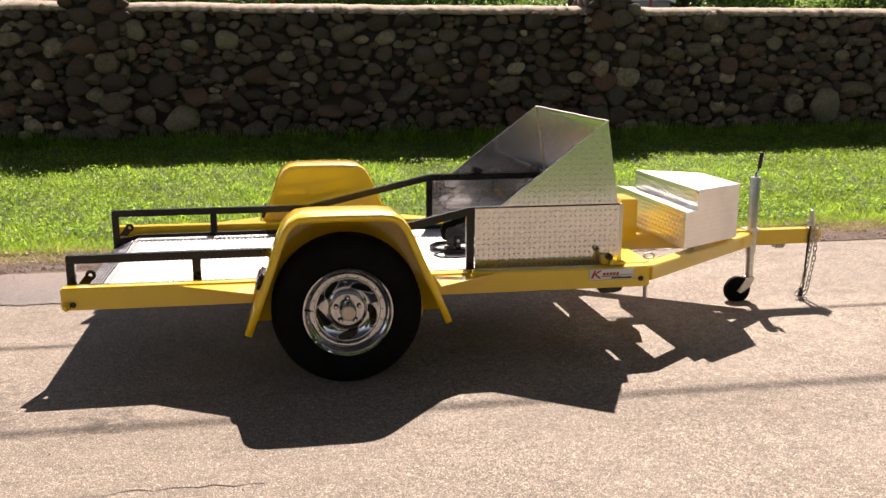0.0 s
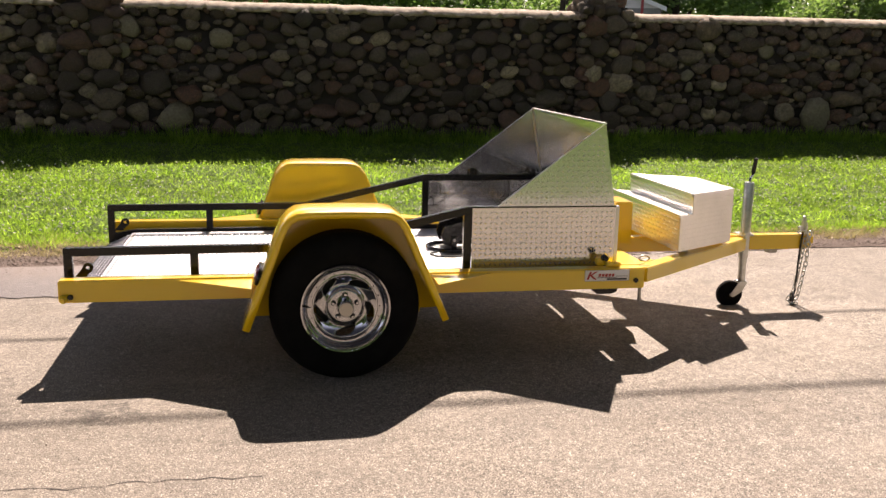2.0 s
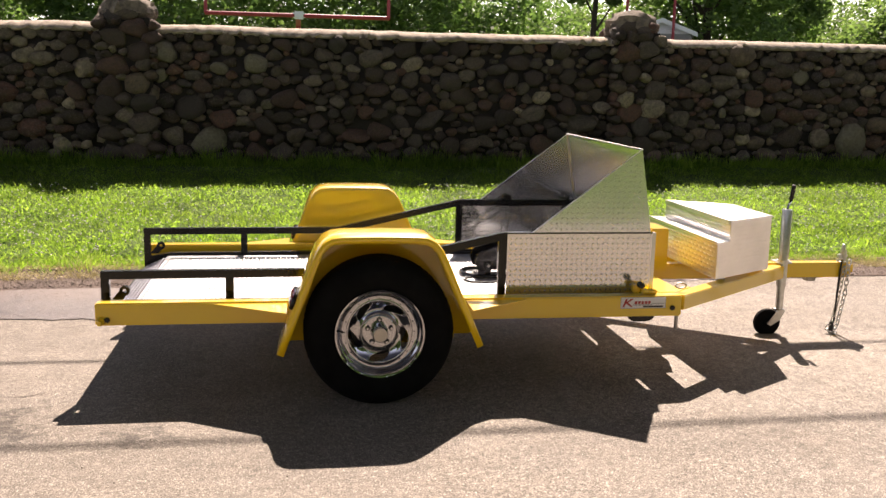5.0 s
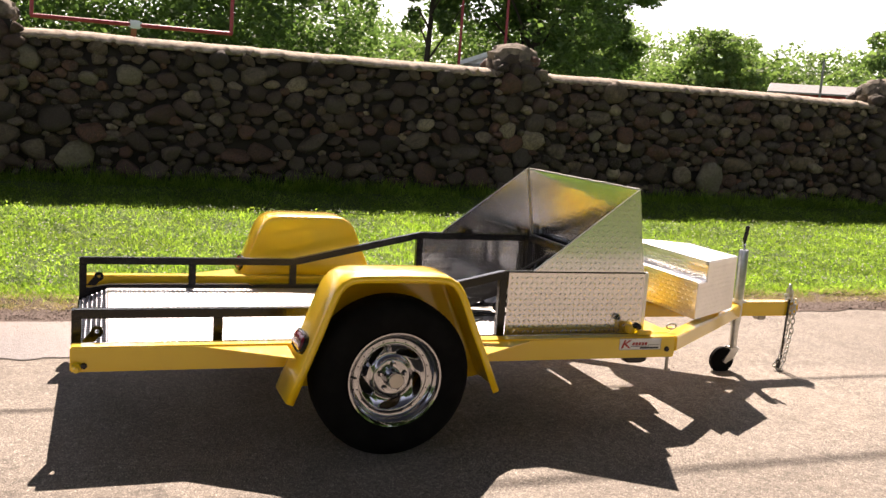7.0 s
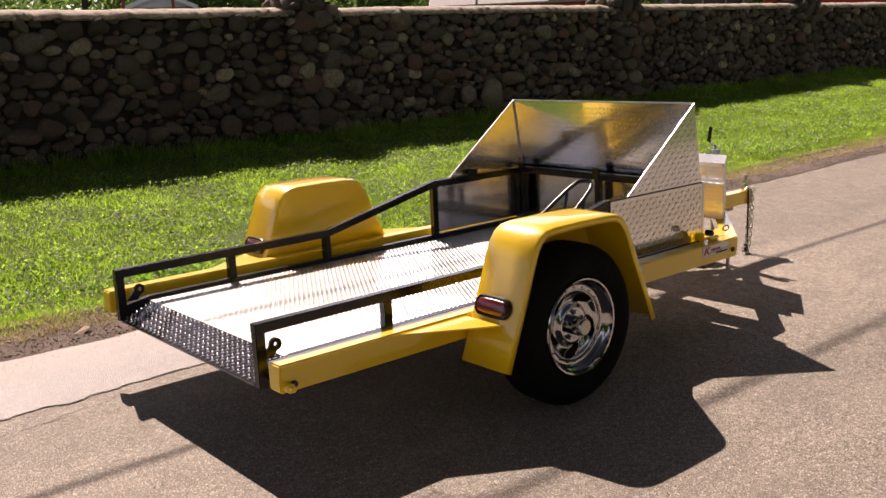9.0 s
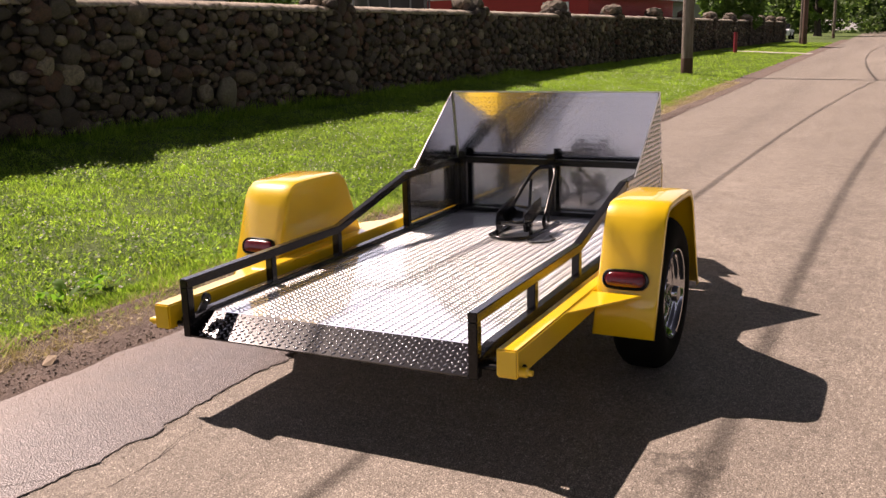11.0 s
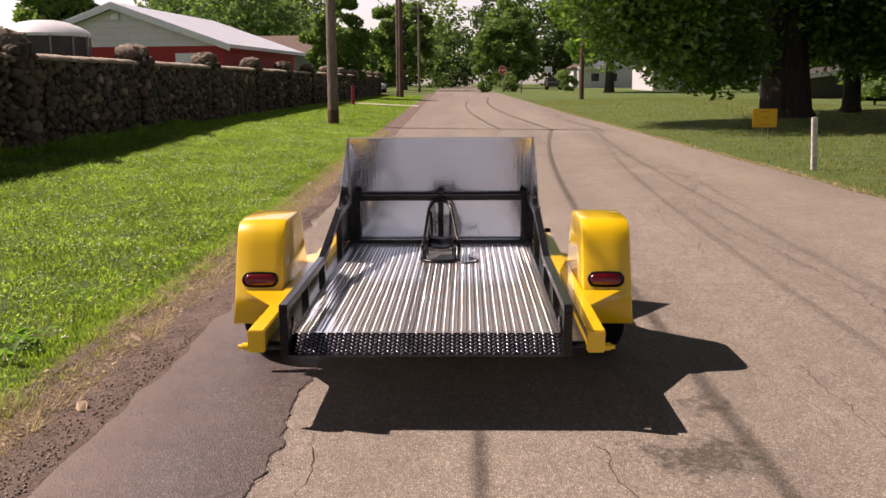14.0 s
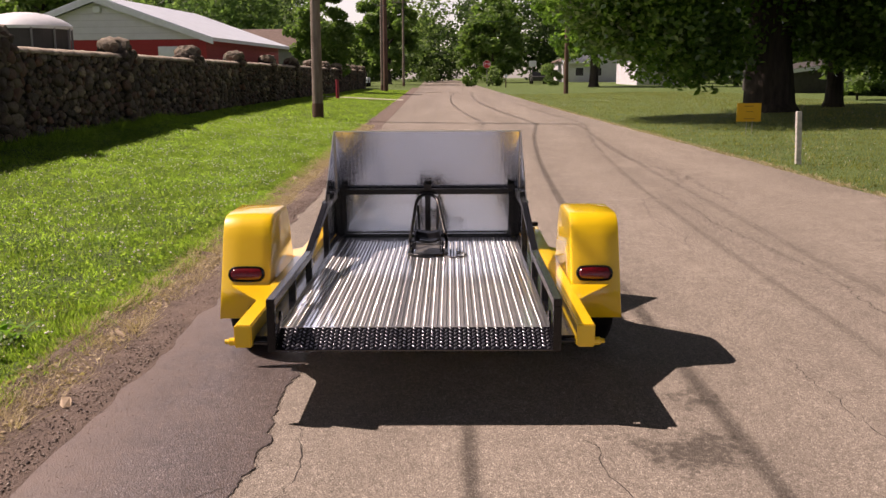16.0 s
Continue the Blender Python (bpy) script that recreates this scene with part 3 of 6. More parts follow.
part("lower_bracket", box(2.60, 2.66, -0.028, 0.028, 0.325, 0.353, 0.006), STEEL, tongue, "dull steel bracket")
part("front_cross_member", box(1.4045, 1.560, -0.66, 0.66, 0.338, 0.424, 0.005), YELLOW, trailer)
# added plates, not known parts: they block sun between deck and cross member
part("filler_plate", box(1.3805, 1.404, -0.44, 0.14, 0.345, 0.418, 0.002), BLACK, trailer)
part("filler_plate", box(1.3805, 1.404, 0.47, 0.66, 0.345, 0.418, 0.002), BLACK, trailer)
part("latch_tower", box(1.575, 1.675, -0.16, 0.06, 0.424, 0.662, 0.006), YELLOW, trailer, "yellow upright latch tower")
part("axle_tube", box(-0.035, 0.035, -0.80, 0.80, 0.255, 0.325, 0.006), YELLOW, trailer)
for s in (-1, 1):
    part("torsion_arm", prism([(-0.06, 0.27), (0.02, 0.24), (0.32, 0.21), (0.37, 0.24), (0.37, 0.32), (0.06, 0.34)], "y", *sorted((s * 0.74, s * 0.80)), 0.006), YELLOW, trailer)


def fender(s):
    prof = [(-0.448, 0.256), (-0.392, 0.405), (-0.338, 0.548), (-0.300, 0.655), (-0.278, 0.708), (-0.250, 0.744), (-0.212, 0.766), (-0.160, 0.772),
            (0.000, 0.774), (0.155, 0.772), (0.205, 0.766), (0.243, 0.746), (0.272, 0.710), (0.296, 0.660), (0.340, 0.556), (0.400, 0.424), (0.463, 0.278)]
    cross = [(1.050, 0.030), (1.0525, 0.012), (1.050, 0.004), (1.043, 0.0), (0.95, -0.002), (0.850, -0.002), (0.815, 0.0), (0.803, 0.004), (0.798, 0.013), (0.797, 0.026)]
    pts = [Vector((x, 0, z)) for x, z in prof]
    bm = bmesh.new()
    rings = []
    for i, p in enumerate(pts):
        d = (pts[min(i + 1, len(pts) - 1)] - pts[max(i - 1, 0)]).normalized()
        n = Vector((d.z, 0, -d.x))
        rings.append([bm.verts.new((p.x + n.x * c, s * y, p.z + n.z * c)) for y, c in cross])
    for a, b in zip(rings, rings[1:]):
        for k in range(len(cross) - 1):
            bm.faces.new((a[k], a[k + 1], b[k + 1], b[k]))
    bm.faces.new([r[-1] for r in rings])
    ob = part("fender", bm, YELLOW, trailer, "yellow painted steel fender", True)
    m = ob.modifiers.new("thickness", "SOLIDIFY")
    m.thickness, m.offset = 0.004, 0
    return ob


def tail_light(s):
    """An oval lamp on the rear face of a fender."""
    tilt = math.atan2(0.16, 0.425)
    lamp = new("tail_light")
    lamp.parent = trailer
    lamp.matrix_basis = Matrix.Translation((-0.372, s * 0.917, 0.475)) @ Matrix.Rotation(tilt, 4, "Y")

    def oval(a, b, n=28):
        out = []
        for k in range(n):
            t = 2 * math.pi * k / n
            c, q = math.cos(t), math.sin(t)
            out.append((math.copysign((a - b), c) * min(1, abs(c) * 3) + b * c, b * q))
        return out

    def dome(rings):
        bm = bmesh.new()
        loops = [[bm.verts.new((x, y, z)) for y, z in oval(a, b)] for x, a, b in rings]
        for p, q in zip(loops, loops[1:]):
            for k in range(len(p)):
                bm.faces.new((p[k], p[(k + 1) % len(p)], q[(k + 1) % len(p)], q[k]))
        bm.faces.new(loops[-1])
        return bm

    part("bezel", dome([(0.004, 0.096, 0.042), (-0.010, 0.097, 0.043), (-0.015, 0.093, 0.039), (-0.013, 0.086, 0.032), (-0.004, 0.085, 0.031)]), BLACK, lamp, "black rubber bezel", True)
    part("lens", dome([(-0.004, 0.084, 0.031), (-0.014, 0.083, 0.030), (-0.021, 0.076, 0.023), (-0.023, 0.05, 0.010)]), LENS, lamp, "dark red ribbed lens", True)
    return lamp


def wheel(s):
    """Tyre, chrome slotted rim, cap and nuts."""
    hub = new("wheel")
    hub.parent = trailer
    hub.location = (0, 0, 0.335)
    o = 1.036
    tyre = [(0.198, o - 0.012), (0.215, o + 0.002), (0.245, o + 0.010), (0.280, o + 0.008), (0.305, o - 0.004), (0.322, o - 0.022), (0.333, o - 0.04),
            (0.336, o - 0.10), (0.333, o - 0.16), (0.322, o - 0.178), (0.300, o - 0.198), (0.250, o - 0.210), (0.205, o - 0.19)]
    part("tyre", lathe([(r, s * y) for r, y in tyre], 64, closed=False), RUBBER, hub, "black rubber tyre", True)
    groove = bmesh.new()
    for k in range(60):
        a = 2 * math.pi * k / 60
        for y in (-0.030, 0.030):
            b = box(-0.006, 0.006, -0.020, 0.020, 0.328, 0.3350, 0)
            b.transform(Matrix.Rotation(a, 4, "Y") @ Matrix.Translation((0, s * (o - 0.10) + y, 0)) @ Matrix.Rotation(0.5 * (1 if y > 0 else -1), 4, "Z"))
            join(groove, b)
    tagged(part("tread_pattern", groove, RUBBER, hub), kind="stuff")
    rim = [(0.199, o - 0.014), (0.203, o - 0.004), (0.199, o + 0.003), (0.192, o + 0.001), (0.188, o - 0.010), (0.183, o - 0.020), (0.179, o - 0.022), (0.174, o - 0.030),
           (0.168, o - 0.040), (0.163, o - 0.042), (0.148, o - 0.040), (0.145, o - 0.044)]
    part("rim", lathe([(r, s * y) for r, y in rim], 72, closed=False), CHROME, hub, "polished chrome rim", True)
    part("barrel", lathe([(0.176, s * (o - 0.045)), (0.172, s * (o - 0.10)), (0.172, s * (o - 0.19))], 48, closed=False), STEEL, hub, "shaded inner barrel", True)
    # disc with five slanted slots
    bm = bmesh.new()
    n, radii = 150, [0.146, 0.140, 0.134, 0.127, 0.119, 0.111, 0.104, 0.098, 0.088, 0.075, 0.068]
    depth = [0.044, 0.049, 0.053, 0.057, 0.061, 0.064, 0.067, 0.068, 0.066, 0.054, 0.046]
    half = {1: 0.13, 2: 0.20, 3: 0.235, 4: 0.24, 5: 0.215, 6: 0.14}
    rings = []
    for i, (r, d) in enumerate(zip(radii, depth)):
        turn = -s * 0.085 * i
        rings.append([bm.verts.new((r * math.cos(2 * math.pi * k / n + turn), s * (o - d), r * math.sin(2 * math.pi * k / n + turn))) for k in range(n)])
    for i in range(len(radii) - 1):
        for k in range(n):
            if not abs((k % 30) / 30 - 0.5) < half.get(i, 0):
                bm.faces.new((rings[i][k], rings[i][(k + 1) % n], rings[i + 1][(k + 1) % n], rings[i + 1][k]))
    disc = part("slotted_disc", bm, CHROME, hub, "chrome disc with five slanted slots", True)
    m = disc.modifiers.new("thickness", "SOLIDIFY")
    m.thickness, m.offset = 0.006, 0
    part("brake_drum", lathe([(0.0, s * (o - 0.12)), (0.125, s * (o - 0.12)), (0.13, s * (o - 0.13)), (0.13, s * (o - 0.2))], 36), INK, hub, "dark brake drum", True)
    part("hub_face", lathe([(0.0, s * (o - 0.047)), (0.070, s * (o - 0.045)), (0.072, s * (o - 0.052)), (0.070, s * (o - 0.07))], 48), CHROME, hub, "", True)
    part("centre_cap", lathe([(0.040, s * (o - 0.048)), (0.037, s * (o - 0.010)), (0.035, s * (o + 0.012)), (0.031, s * (o + 0.018))], 36), CHROME, hub, "", True)
    part("cap_face", lathe([(0.0, s * (o + 0.0195)), (0.029, s * (o + 0.0195)), (0.0315, s * (o + 0.017))], 36), CAPFACE, hub, "matt grey-tan cap face", True)
    for k in range(5):
        a = 2 * math.pi * k / 5 + math.pi / 2
        x, z = 0.056 * math.cos(a), 0.056 * math.sin(a)
        part("lug_nut", lathe([(0.0, s * (o - 0.028)), (0.006, s * (o - 0.028)), (0.009, s * (o - 0.034)), (0.0095, s * (o - 0.048))], 6, "y", (x, 0, z)), CHROME, hub)
        part("nut_socket", lathe([(0.0, s * (o - 0.0452)), (0.0135, s * (o - 0.0452)), (0.0135, s * (o - 0.05))], 12, "y", (x, 0, z)), INK, hub)
    for k in range(20):
        a = 2 * math.pi * k / 20
        part("rivet", lathe([(0.0, s * (o - 0.0385)), (0.0032, s * (o - 0.0385)), (0.0036, s * (o - 0.043))], 8, "y", (0.1555 * math.cos(a), 0, 0.1555 * math.sin(a))), INK, hub)
    part("valve", pipe([(-0.178, s * (o - 0.03), 0.01), (-0.165, s * (o - 0.012), 0.01)], 0.005, 8), INK, hub)
    return hub


for s in (-1, 1):
    fender(s)
    tail_light(s)
    wheel(s)
part("plug_socket", box(-0.50, -0.44, 0.825, 0.895, 0.268, 0.325, 0.008), BLACK, trailer, "black wiring socket under the fender")

# deck
deck = new("deck")
deck.parent = trailer
tagged(deck, "tread-plate deck in a black steel frame")
for a, b in ((-0.606, -0.0480), (-0.0451, 0.606)):
    part("floor_plate", box(-1.108, 1.37, a, b, FLOOR - 0.003, FLOOR, 0.0), PLATE, deck, "bright aluminium tread plate")
tread("tread_relief", (-1.100, -0.600, FLOOR), (1, 0, 0), (0, 1, 0), 99, 58, deck, PLATE, None, 0.0245, 0.0026, 0.0205, False, 0.0096, 0.0052)
ramp_u = Vector((0.142, 0, 0.062)).normalized()
part("ramp_plate", prism([(-1.252, 0.320), (-1.252, 0.314), (-1.110, 0.376), (-1.107, 0.3845)], "y", -0.606, 0.606), RAMPBLACK, deck, "black tread-plate loading ramp")
tread("ramp_relief", (-1.251, -0.600, 0.3205), tuple(ramp_u), (0, 1, 0), 6, 58, deck, RAMPGLINT, None, 0.0245, 0.0040, 0.0205, False, 0.0112, 0.0042)
RAIL = [(-1.250, 0.548), (-0.115, 0.553), (0.625, 0.722), (1.345, 0.724)]
for s in (-1, 1):
    y0, y1 = sorted((s * 0.607, s * 0.645))
    part("top_rail", bar(RAIL, y0, y1, 0.038), BLACK, deck)
    part("bottom_rail", bar([(-1.240, 0.378), (-1.10, 0.402), (1.37, 0.415)], y0, y1, 0.05), BLACK, deck)
    # added strip that stops sun slits falling between rail and beam
    part("edge_angle", bar([(-1.185, 0.366), (1.37, 0.380)], *sorted((s * 0.646, s * 0.7115)), 0.028), BLACK, deck)
    for x, z0, z1 in ((-1.231, 0.310, 0.512), (-0.672, 0.39, 0.513), (-0.118, 0.39, 0.517), (0.628, 0.39, 0.686), (1.325, 0.39, 0.688)):
        part("rail_post", box(x - 0.019, x + 0.019, y0 + 0.001, y1 - 0.001, z0, z1, 0.003), BLACK, deck)
    # tie-down plate with an eye
    eye = lathe([(0.009, -0.006), (0.024, -0.006), (0.024, 0.006), (0.009, 0.006), (0.009, -0.006)], 20, "y", (-1.152, s * 0.600, 0.447))
    join(eye, prism([(-1.215, 0.40), (-1.165, 0.40), (-1.14, 0.432), (-1.172, 0.452)], "y", s * 0.600 - 0.004, s * 0.600 + 0.004))
    part("tie_down_eye", eye, BLACK, deck)
part("rear_sill", box(-1.115, -1.075, -0.606, 0.606, 0.33, 0.378, 0.003), BLACK, deck)
part("cross_bar", box(1.305, 1.345, -0.606, 0.606, 0.690, 0.726, 0.003), BLACK, deck)
for y in (-0.587, 0.0, 0.587):
    part("upright", box(1.312, 1.345, y - 0.019, y + 0.019, FLOOR, 0.690, 0.003), BLACK, deck)
    b = box(1.300, 1.312, y - 0.026, y + 0.026, 0.700, 0.762, 0.003)
    part("hood_bracket", b, BLACK, deck)
part("floor_trim", box(1.300, 1.345, -0.60, 0.60, FLOOR, 0.412, 0.003), BLACK, deck)
for x in (0.93,):
    for s in (-1, 1):
        part("hood_bracket", box(x - 0.026, x + 0.026, s * 0.626 - 0.02, s * 0.626 + 0.008, 0.722, 0.755, 0.003), BLACK, deck)
for x in (-0.5, 0.3, 1.0):
    part("floor_bearer", box(x - 0.02, x + 0.02, -0.60, 0.60, 0.335, 0.378, 0.003), BLACK, deck)
for y in (-0.3, 0.0, 0.3):
    part("floor_stringer", box(-1.07, 1.30, y - 0.02, y + 0.02, 0.345, 0.378, 0.003), BLACK, deck)

# aluminium hood and panels
hood = new("hood")
hood.parent = trailer
tagged(hood, "folded aluminium tread-plate front hood")
part("front_panel", prism([(1.372, 0.722), (1.376, 0.722), (1.309, 1.130), (1.305, 1.130)], "y", -0.645, 0.645), SHEET, hood)
part("top_edge", box(1.300, 1.313, -0.648, 0.648, 1.126, 1.134, 0.002), EDGE, hood, "bright folded edge")
part("lower_front_panel", box(1.376, 1.380, -0.645, 0.645, 0.395, 0.72, 0.0), SHEET, hood)
part("front_seam", box(1.366, 1.384, -0.65, 0.65, 0.714, 0.722, 0.002), STEEL, hood)
for s in (-1, 1):
    y0, y1 = sorted((s * 0.646, s * 0.650))
    tri = [(0.774, 0.724), (1.372, 0.724), (1.305, 1.130)]
    part("side_wing", prism(tri, "y", y0, y1), SHEET, hood)
    part("wing_edge", pipe([(0.774, s * 0.648, 0.724), (1.305, s * 0.648, 1.131)], 0.0025, 6), EDGE, hood, "bright folded edge")
    part("side_panel", box(0.648, 1.388, y0, y1, 0.418, 0.716, 0.0), SIDEPLATE, hood)
    part("panel_corner", box(1.380, 1.402, s * 0.640 - 0.012, s * 0.640 + 0.012, 0.40, 0.722, 0.003), EDGE, hood, "bright corner angle")
    part("panel_seam", box(0.64, 1.385, s * 0.6475 - 0.005, s * 0.6475 + 0.005, 0.7165, 0.7235, 0.001), BLACK, hood)
    u = (1, 0, 0) if s < 0 else (-1, 0, 0)
    ox = 0.652 if s < 0 else 1.384
    tread("panel_relief", (ox, s * 0.650, 0.420), u, (0, 0, 1), 28, 11, hood, SIDEPLATE, None, 0.0258, 0.0026, 0.0, True, 0.0128, 0.0034)

    def in_wing(a, b, s=s):
        x, z = (0.774 + a if s < 0 else 1.372 - a), 0.726 + b
        left = 0.774 + (z - 0.724) / 0.406 * 0.531
        right = 1.372 - (z - 0.724) / 0.406 * 0.067
        return left + 0.018 < x < right - 0.012 and z < 1.115

    tread("wing_relief", (0.774 if s < 0 else 1.372, s * 0.650, 0.726), u, (0, 0, 1), 23, 16, hood, SIDEPLATE, in_wing, 0.0258, 0.0026, 0.0, True, 0.0128, 0.0034)
    v0 = (1.384, s * 0.646, 0.425) if s < 0 else (0.652, s * 0.646, 0.425)
    tread("inner_side_relief", v0, (-1, 0, 0) if s < 0 else (1, 0, 0), (0, 0, 1), 28, 11, hood, SHEET, None, 0.0258, 0.0005, 0.0, True, 0.0128, 0.0034)
tread("inner_relief", (1.3694, 0.630, 0.735), (0, -1, 0), tuple(Vector((-0.067, 0, 0.406)).normalized()), 47, 14, hood, SHEET, None, 0.0268, 0.0003, 0.0, True, 0.0150, 0.0055)
# corner seam inside the hood and a few rivets
part("corner_seam", pipe([(1.369, 0.640, 0.73), (1.303, 0.640, 1.128)], 0.004, 6), STEEL, hood)
part("corner_seam", pipe([(1.369, -0.640, 0.73), (1.303, -0.640, 1.128)], 0.004, 6), STEEL, hood)

# wheel chock for a motorcycle
chock = new("wheel_chock")
chock.parent = trailer
tagged(chock, "black tubular motorcycle wheel chock on the deck")


def rounded(points, k=5):
    """Points with their corners rounded by short curves."""
    pts = [Vector(p) for p in points]
    out = [pts[0]]
    for a, b, c in zip(pts, pts[1:], pts[2:]):
        p, q = b.lerp(a, min(0.45, 0.03 / (a - b).length)), b.lerp(c, min(0.45, 0.03 / (c - b).length))
        for i in range(k + 1):
            u = i / k
            out.append(p.lerp(b, u).lerp(b.lerp(q, u), u))
    return out + [pts[-1]]


part("front_hoop", pipe(rounded([(0.86, -0.13, 0.40), (0.80, -0.135, 0.44), (1.17, -0.075, 0.66), (1.22, -0.045, 0.695), (1.22, 0.045, 0.695), (1.17, 0.075, 0.66), (0.80, 0.105, 0.44), (0.86, 0.10, 0.40)]), 0.011), BLACK, chock, "", True)
part("base_hoop", pipe(rounded([(1.06, -0.13, 0.398), (0.60, -0.135, 0.398), (0.54, -0.06, 0.398), (0.54, 0.03, 0.398), (0.60, 0.105, 0.398), (1.06, 0.10, 0.398)]), 0.011), BLACK, chock, "", True)
for y in (-0.095, 0.065):
    part("cradle_side", prism([(0.600, 0.475), (0.615, 0.425), (0.66, 0.415), (0.72, 0.45), (0.87, 0.50), (0.87, 0.575), (0.76, 0.56), (0.615, 0.52)], "y", y - 0.004, y + 0.004, 0.002), BLACK, chock)
bm = bmesh.new()
rows = []
for k in range(9):
    u = k / 8
    rows.append([bm.verts.new((0.62 + 0.24 * u, y, 0.475 - 0.035 * math.sin(math.pi * u) + 0.03 * u + 0.012 * abs(v))) for y, v in ((-0.09, 1), (-0.05, 0.3), (-0.015, 0), (0.02, 0.3), (0.06, 1))])
for p, q in zip(rows, rows[1:]):
    for k in range(4):
        bm.faces.new((p[k], p[k + 1], q[k + 1], q[k]))
tray = part("cradle_tray", bm, BLACK, chock, "glossy black curved wheel tray", True)
tray.modifiers.new("thickness", "SOLIDIFY").thickness = 0.005
for y in (-0.11, 0.08):
    part("cradle_leg", box(0.655, 0.685, y - 0.006, y + 0.006, FLOOR, 0.47, 0.002), BLACK, chock)
part("pivot_bar", pipe([(0.67, -0.12, 0.452), (0.67, 0.09, 0.452)], 0.008), STEEL, chock, "bare steel pivot bar", True)
part("back_stay", pipe([(1.06, -0.07, 0.395), (1.13, -0.072, 0.635)], 0.009), BLACK, chock, "", True)
part("back_stay", pipe([(1.06, 0.05, 0.395), (1.13, 0.06, 0.635)], 0.009), BLACK, chock, "", True)
part("base_plate", box(0.62, 1.02, -0.09, 0.06, FLOOR + 0.001, 0.394, 0.002), STEEL, chock, "bare steel base plate")
part("tie_strap", pipe(rounded([(0.60, -0.10, 0.392), (0.52, -0.16, 0.391), (0.56, -0.24, 0.391), (0.66, -0.26, 0.391), (0.72, -0.20, 0.391)]), 0.005, 6), INK, chock, "thin black strap on the deck", True)

# deck latch, stand pin, ring and bump stop by the front corner of each beam
for s in (-1, 1):
    latch = new("deck_latch")
    latch.parent = trailer
    part("latch_block", box(1.275, 1.312, s * 0.70 - 0.02, s * 0.70 + 0.02, 0.432, 0.470, 0.005), YELLOW, latch)
    part("latch_arm", box(1.31, 1.385, s * 0.745 - 0.010, s * 0.745 + 0.010, 0.433, 0.455, 0.004), YELLOW, latch)
    part("latch_knob", lathe([(0.0, s * 0.775), (0.013, s * 0.773), (0.016, s * 0.76), (0.016, s * 0.735), (0.0, s * 0.73)], 14, "y", (1.300, 0, 0.478)), BLACK, latch, "black knob", True)
    ring = bmesh.new()
    pipe([(1.528 + 0.028 * math.cos(t) * (1.0), s * 0.70, 0.462 + 0.013 * math.sin(t)) for t in np.linspace(0, 2 * math.pi, 21)], 0.0045, 8, None, ring)
    part("tie_ring", ring, STEEL, latch, "dark steel ring", True)
    part("stand_pin", pipe([(1.500, s * 0.735, 0.34), (1.500, s * 0.735, 0.255)], 0.009), STEEL, latch, "", True)
    part("pin_foot", box(1.492, 1.52, s * 0.735 - 0.010, s * 0.735 + 0.010, 0.248, 0.257, 0.003), STEEL, latch)
    part("bump_stop", prism([(1.24, 0.332), (1.385, 0.332), (1.375, 0.302), (1.345, 0.292), (1.27, 0.292)], "y", *sorted((s * 0.69, s * 0.745)), 0.004), BLACK, latch, "black rubber bump stop")

# decal on each beam: a framed white plate with a red mark and dark bars
for s in (-1, 1):
    decal = part("maker_decal", box(1.187, 1.416, *sorted((s * 0.790, s * 0.7925)), 0.372, 0.427, 0.001), LABEL, trailer, "white decal with a red and black mark")
    f = s * 0.7935

    def flat(pts, mat_, name, off=0.0):
        sgn = 1 if s < 0 else -1
        cx = 1.3015
        part(name, prism([(cx + sgn * (x - cx), z) for x, z in pts], "y", *sorted((f, f + s * 0.0008 + s * off))), mat_, decal)

    flat([(1.196, 0.380), (1.206, 0.380), (1.214, 0.398), (1.236, 0.380), (1.248, 0.380), (1.224, 0.402), (1.252, 0.420), (1.238, 0.420), (1.216, 0.404), (1.222, 0.420), (1.212, 0.420)], RED, "red_mark")
    for k in range(5):
        x = 1.256 + k * 0.017
        flat([(x, 0.394), (x + 0.012, 0.394), (x + 0.015, 0.408), (x + 0.003, 0.408)], RED, "red_bar")
    flat([(1.25, 0.388), (1.345, 0.388), (1.352, 0.3905), (1.25, 0.3905)], INK, "black_bar")
    flat([(1.300, 0.377), (1.402, 0.377), (1.404, 0.385), (1.302, 0.385)], INK, "black_bar")
    flat([(1.345, 0.394), (1.408, 0.394), (1.408, 0.397), (1.345, 0.397)], STEEL, "grey_bar")
    for z0, z1 in ((0.372, 0.3737), (0.4253, 0.427)):
        flat([(1.187, z0), (1.416, z0), (1.416, z1), (1.187, z1)], STEEL, "border")
    for x0, x1 in ((1.187, 1.1885), (1.4145, 1.416)):
        flat([(x0, 0.372), (x1, 0.372), (x1, 0.427), (x0, 0.427)], STEEL, "border")

# tongue box
tbox = new("tongue_box")
tbox.parent = trailer
tagged(tbox, "stepped aluminium tread-plate tool box on the tongue")


def box_half(x):
    """Half the width of the tool box at x, as the tongue arms close in."""
    return 0.505 - (x - 1.80) * 0.61


def box_slab(x0, x1, z0, z1, grow=0.0):
    a, b = box_half(x0) + grow, box_half(x1) + grow
    return prism([(x0 - grow, -a), (x1 + grow, -b), (x1 + grow, b), (x0 - grow, a)], "z", z0, z1, 0.004)


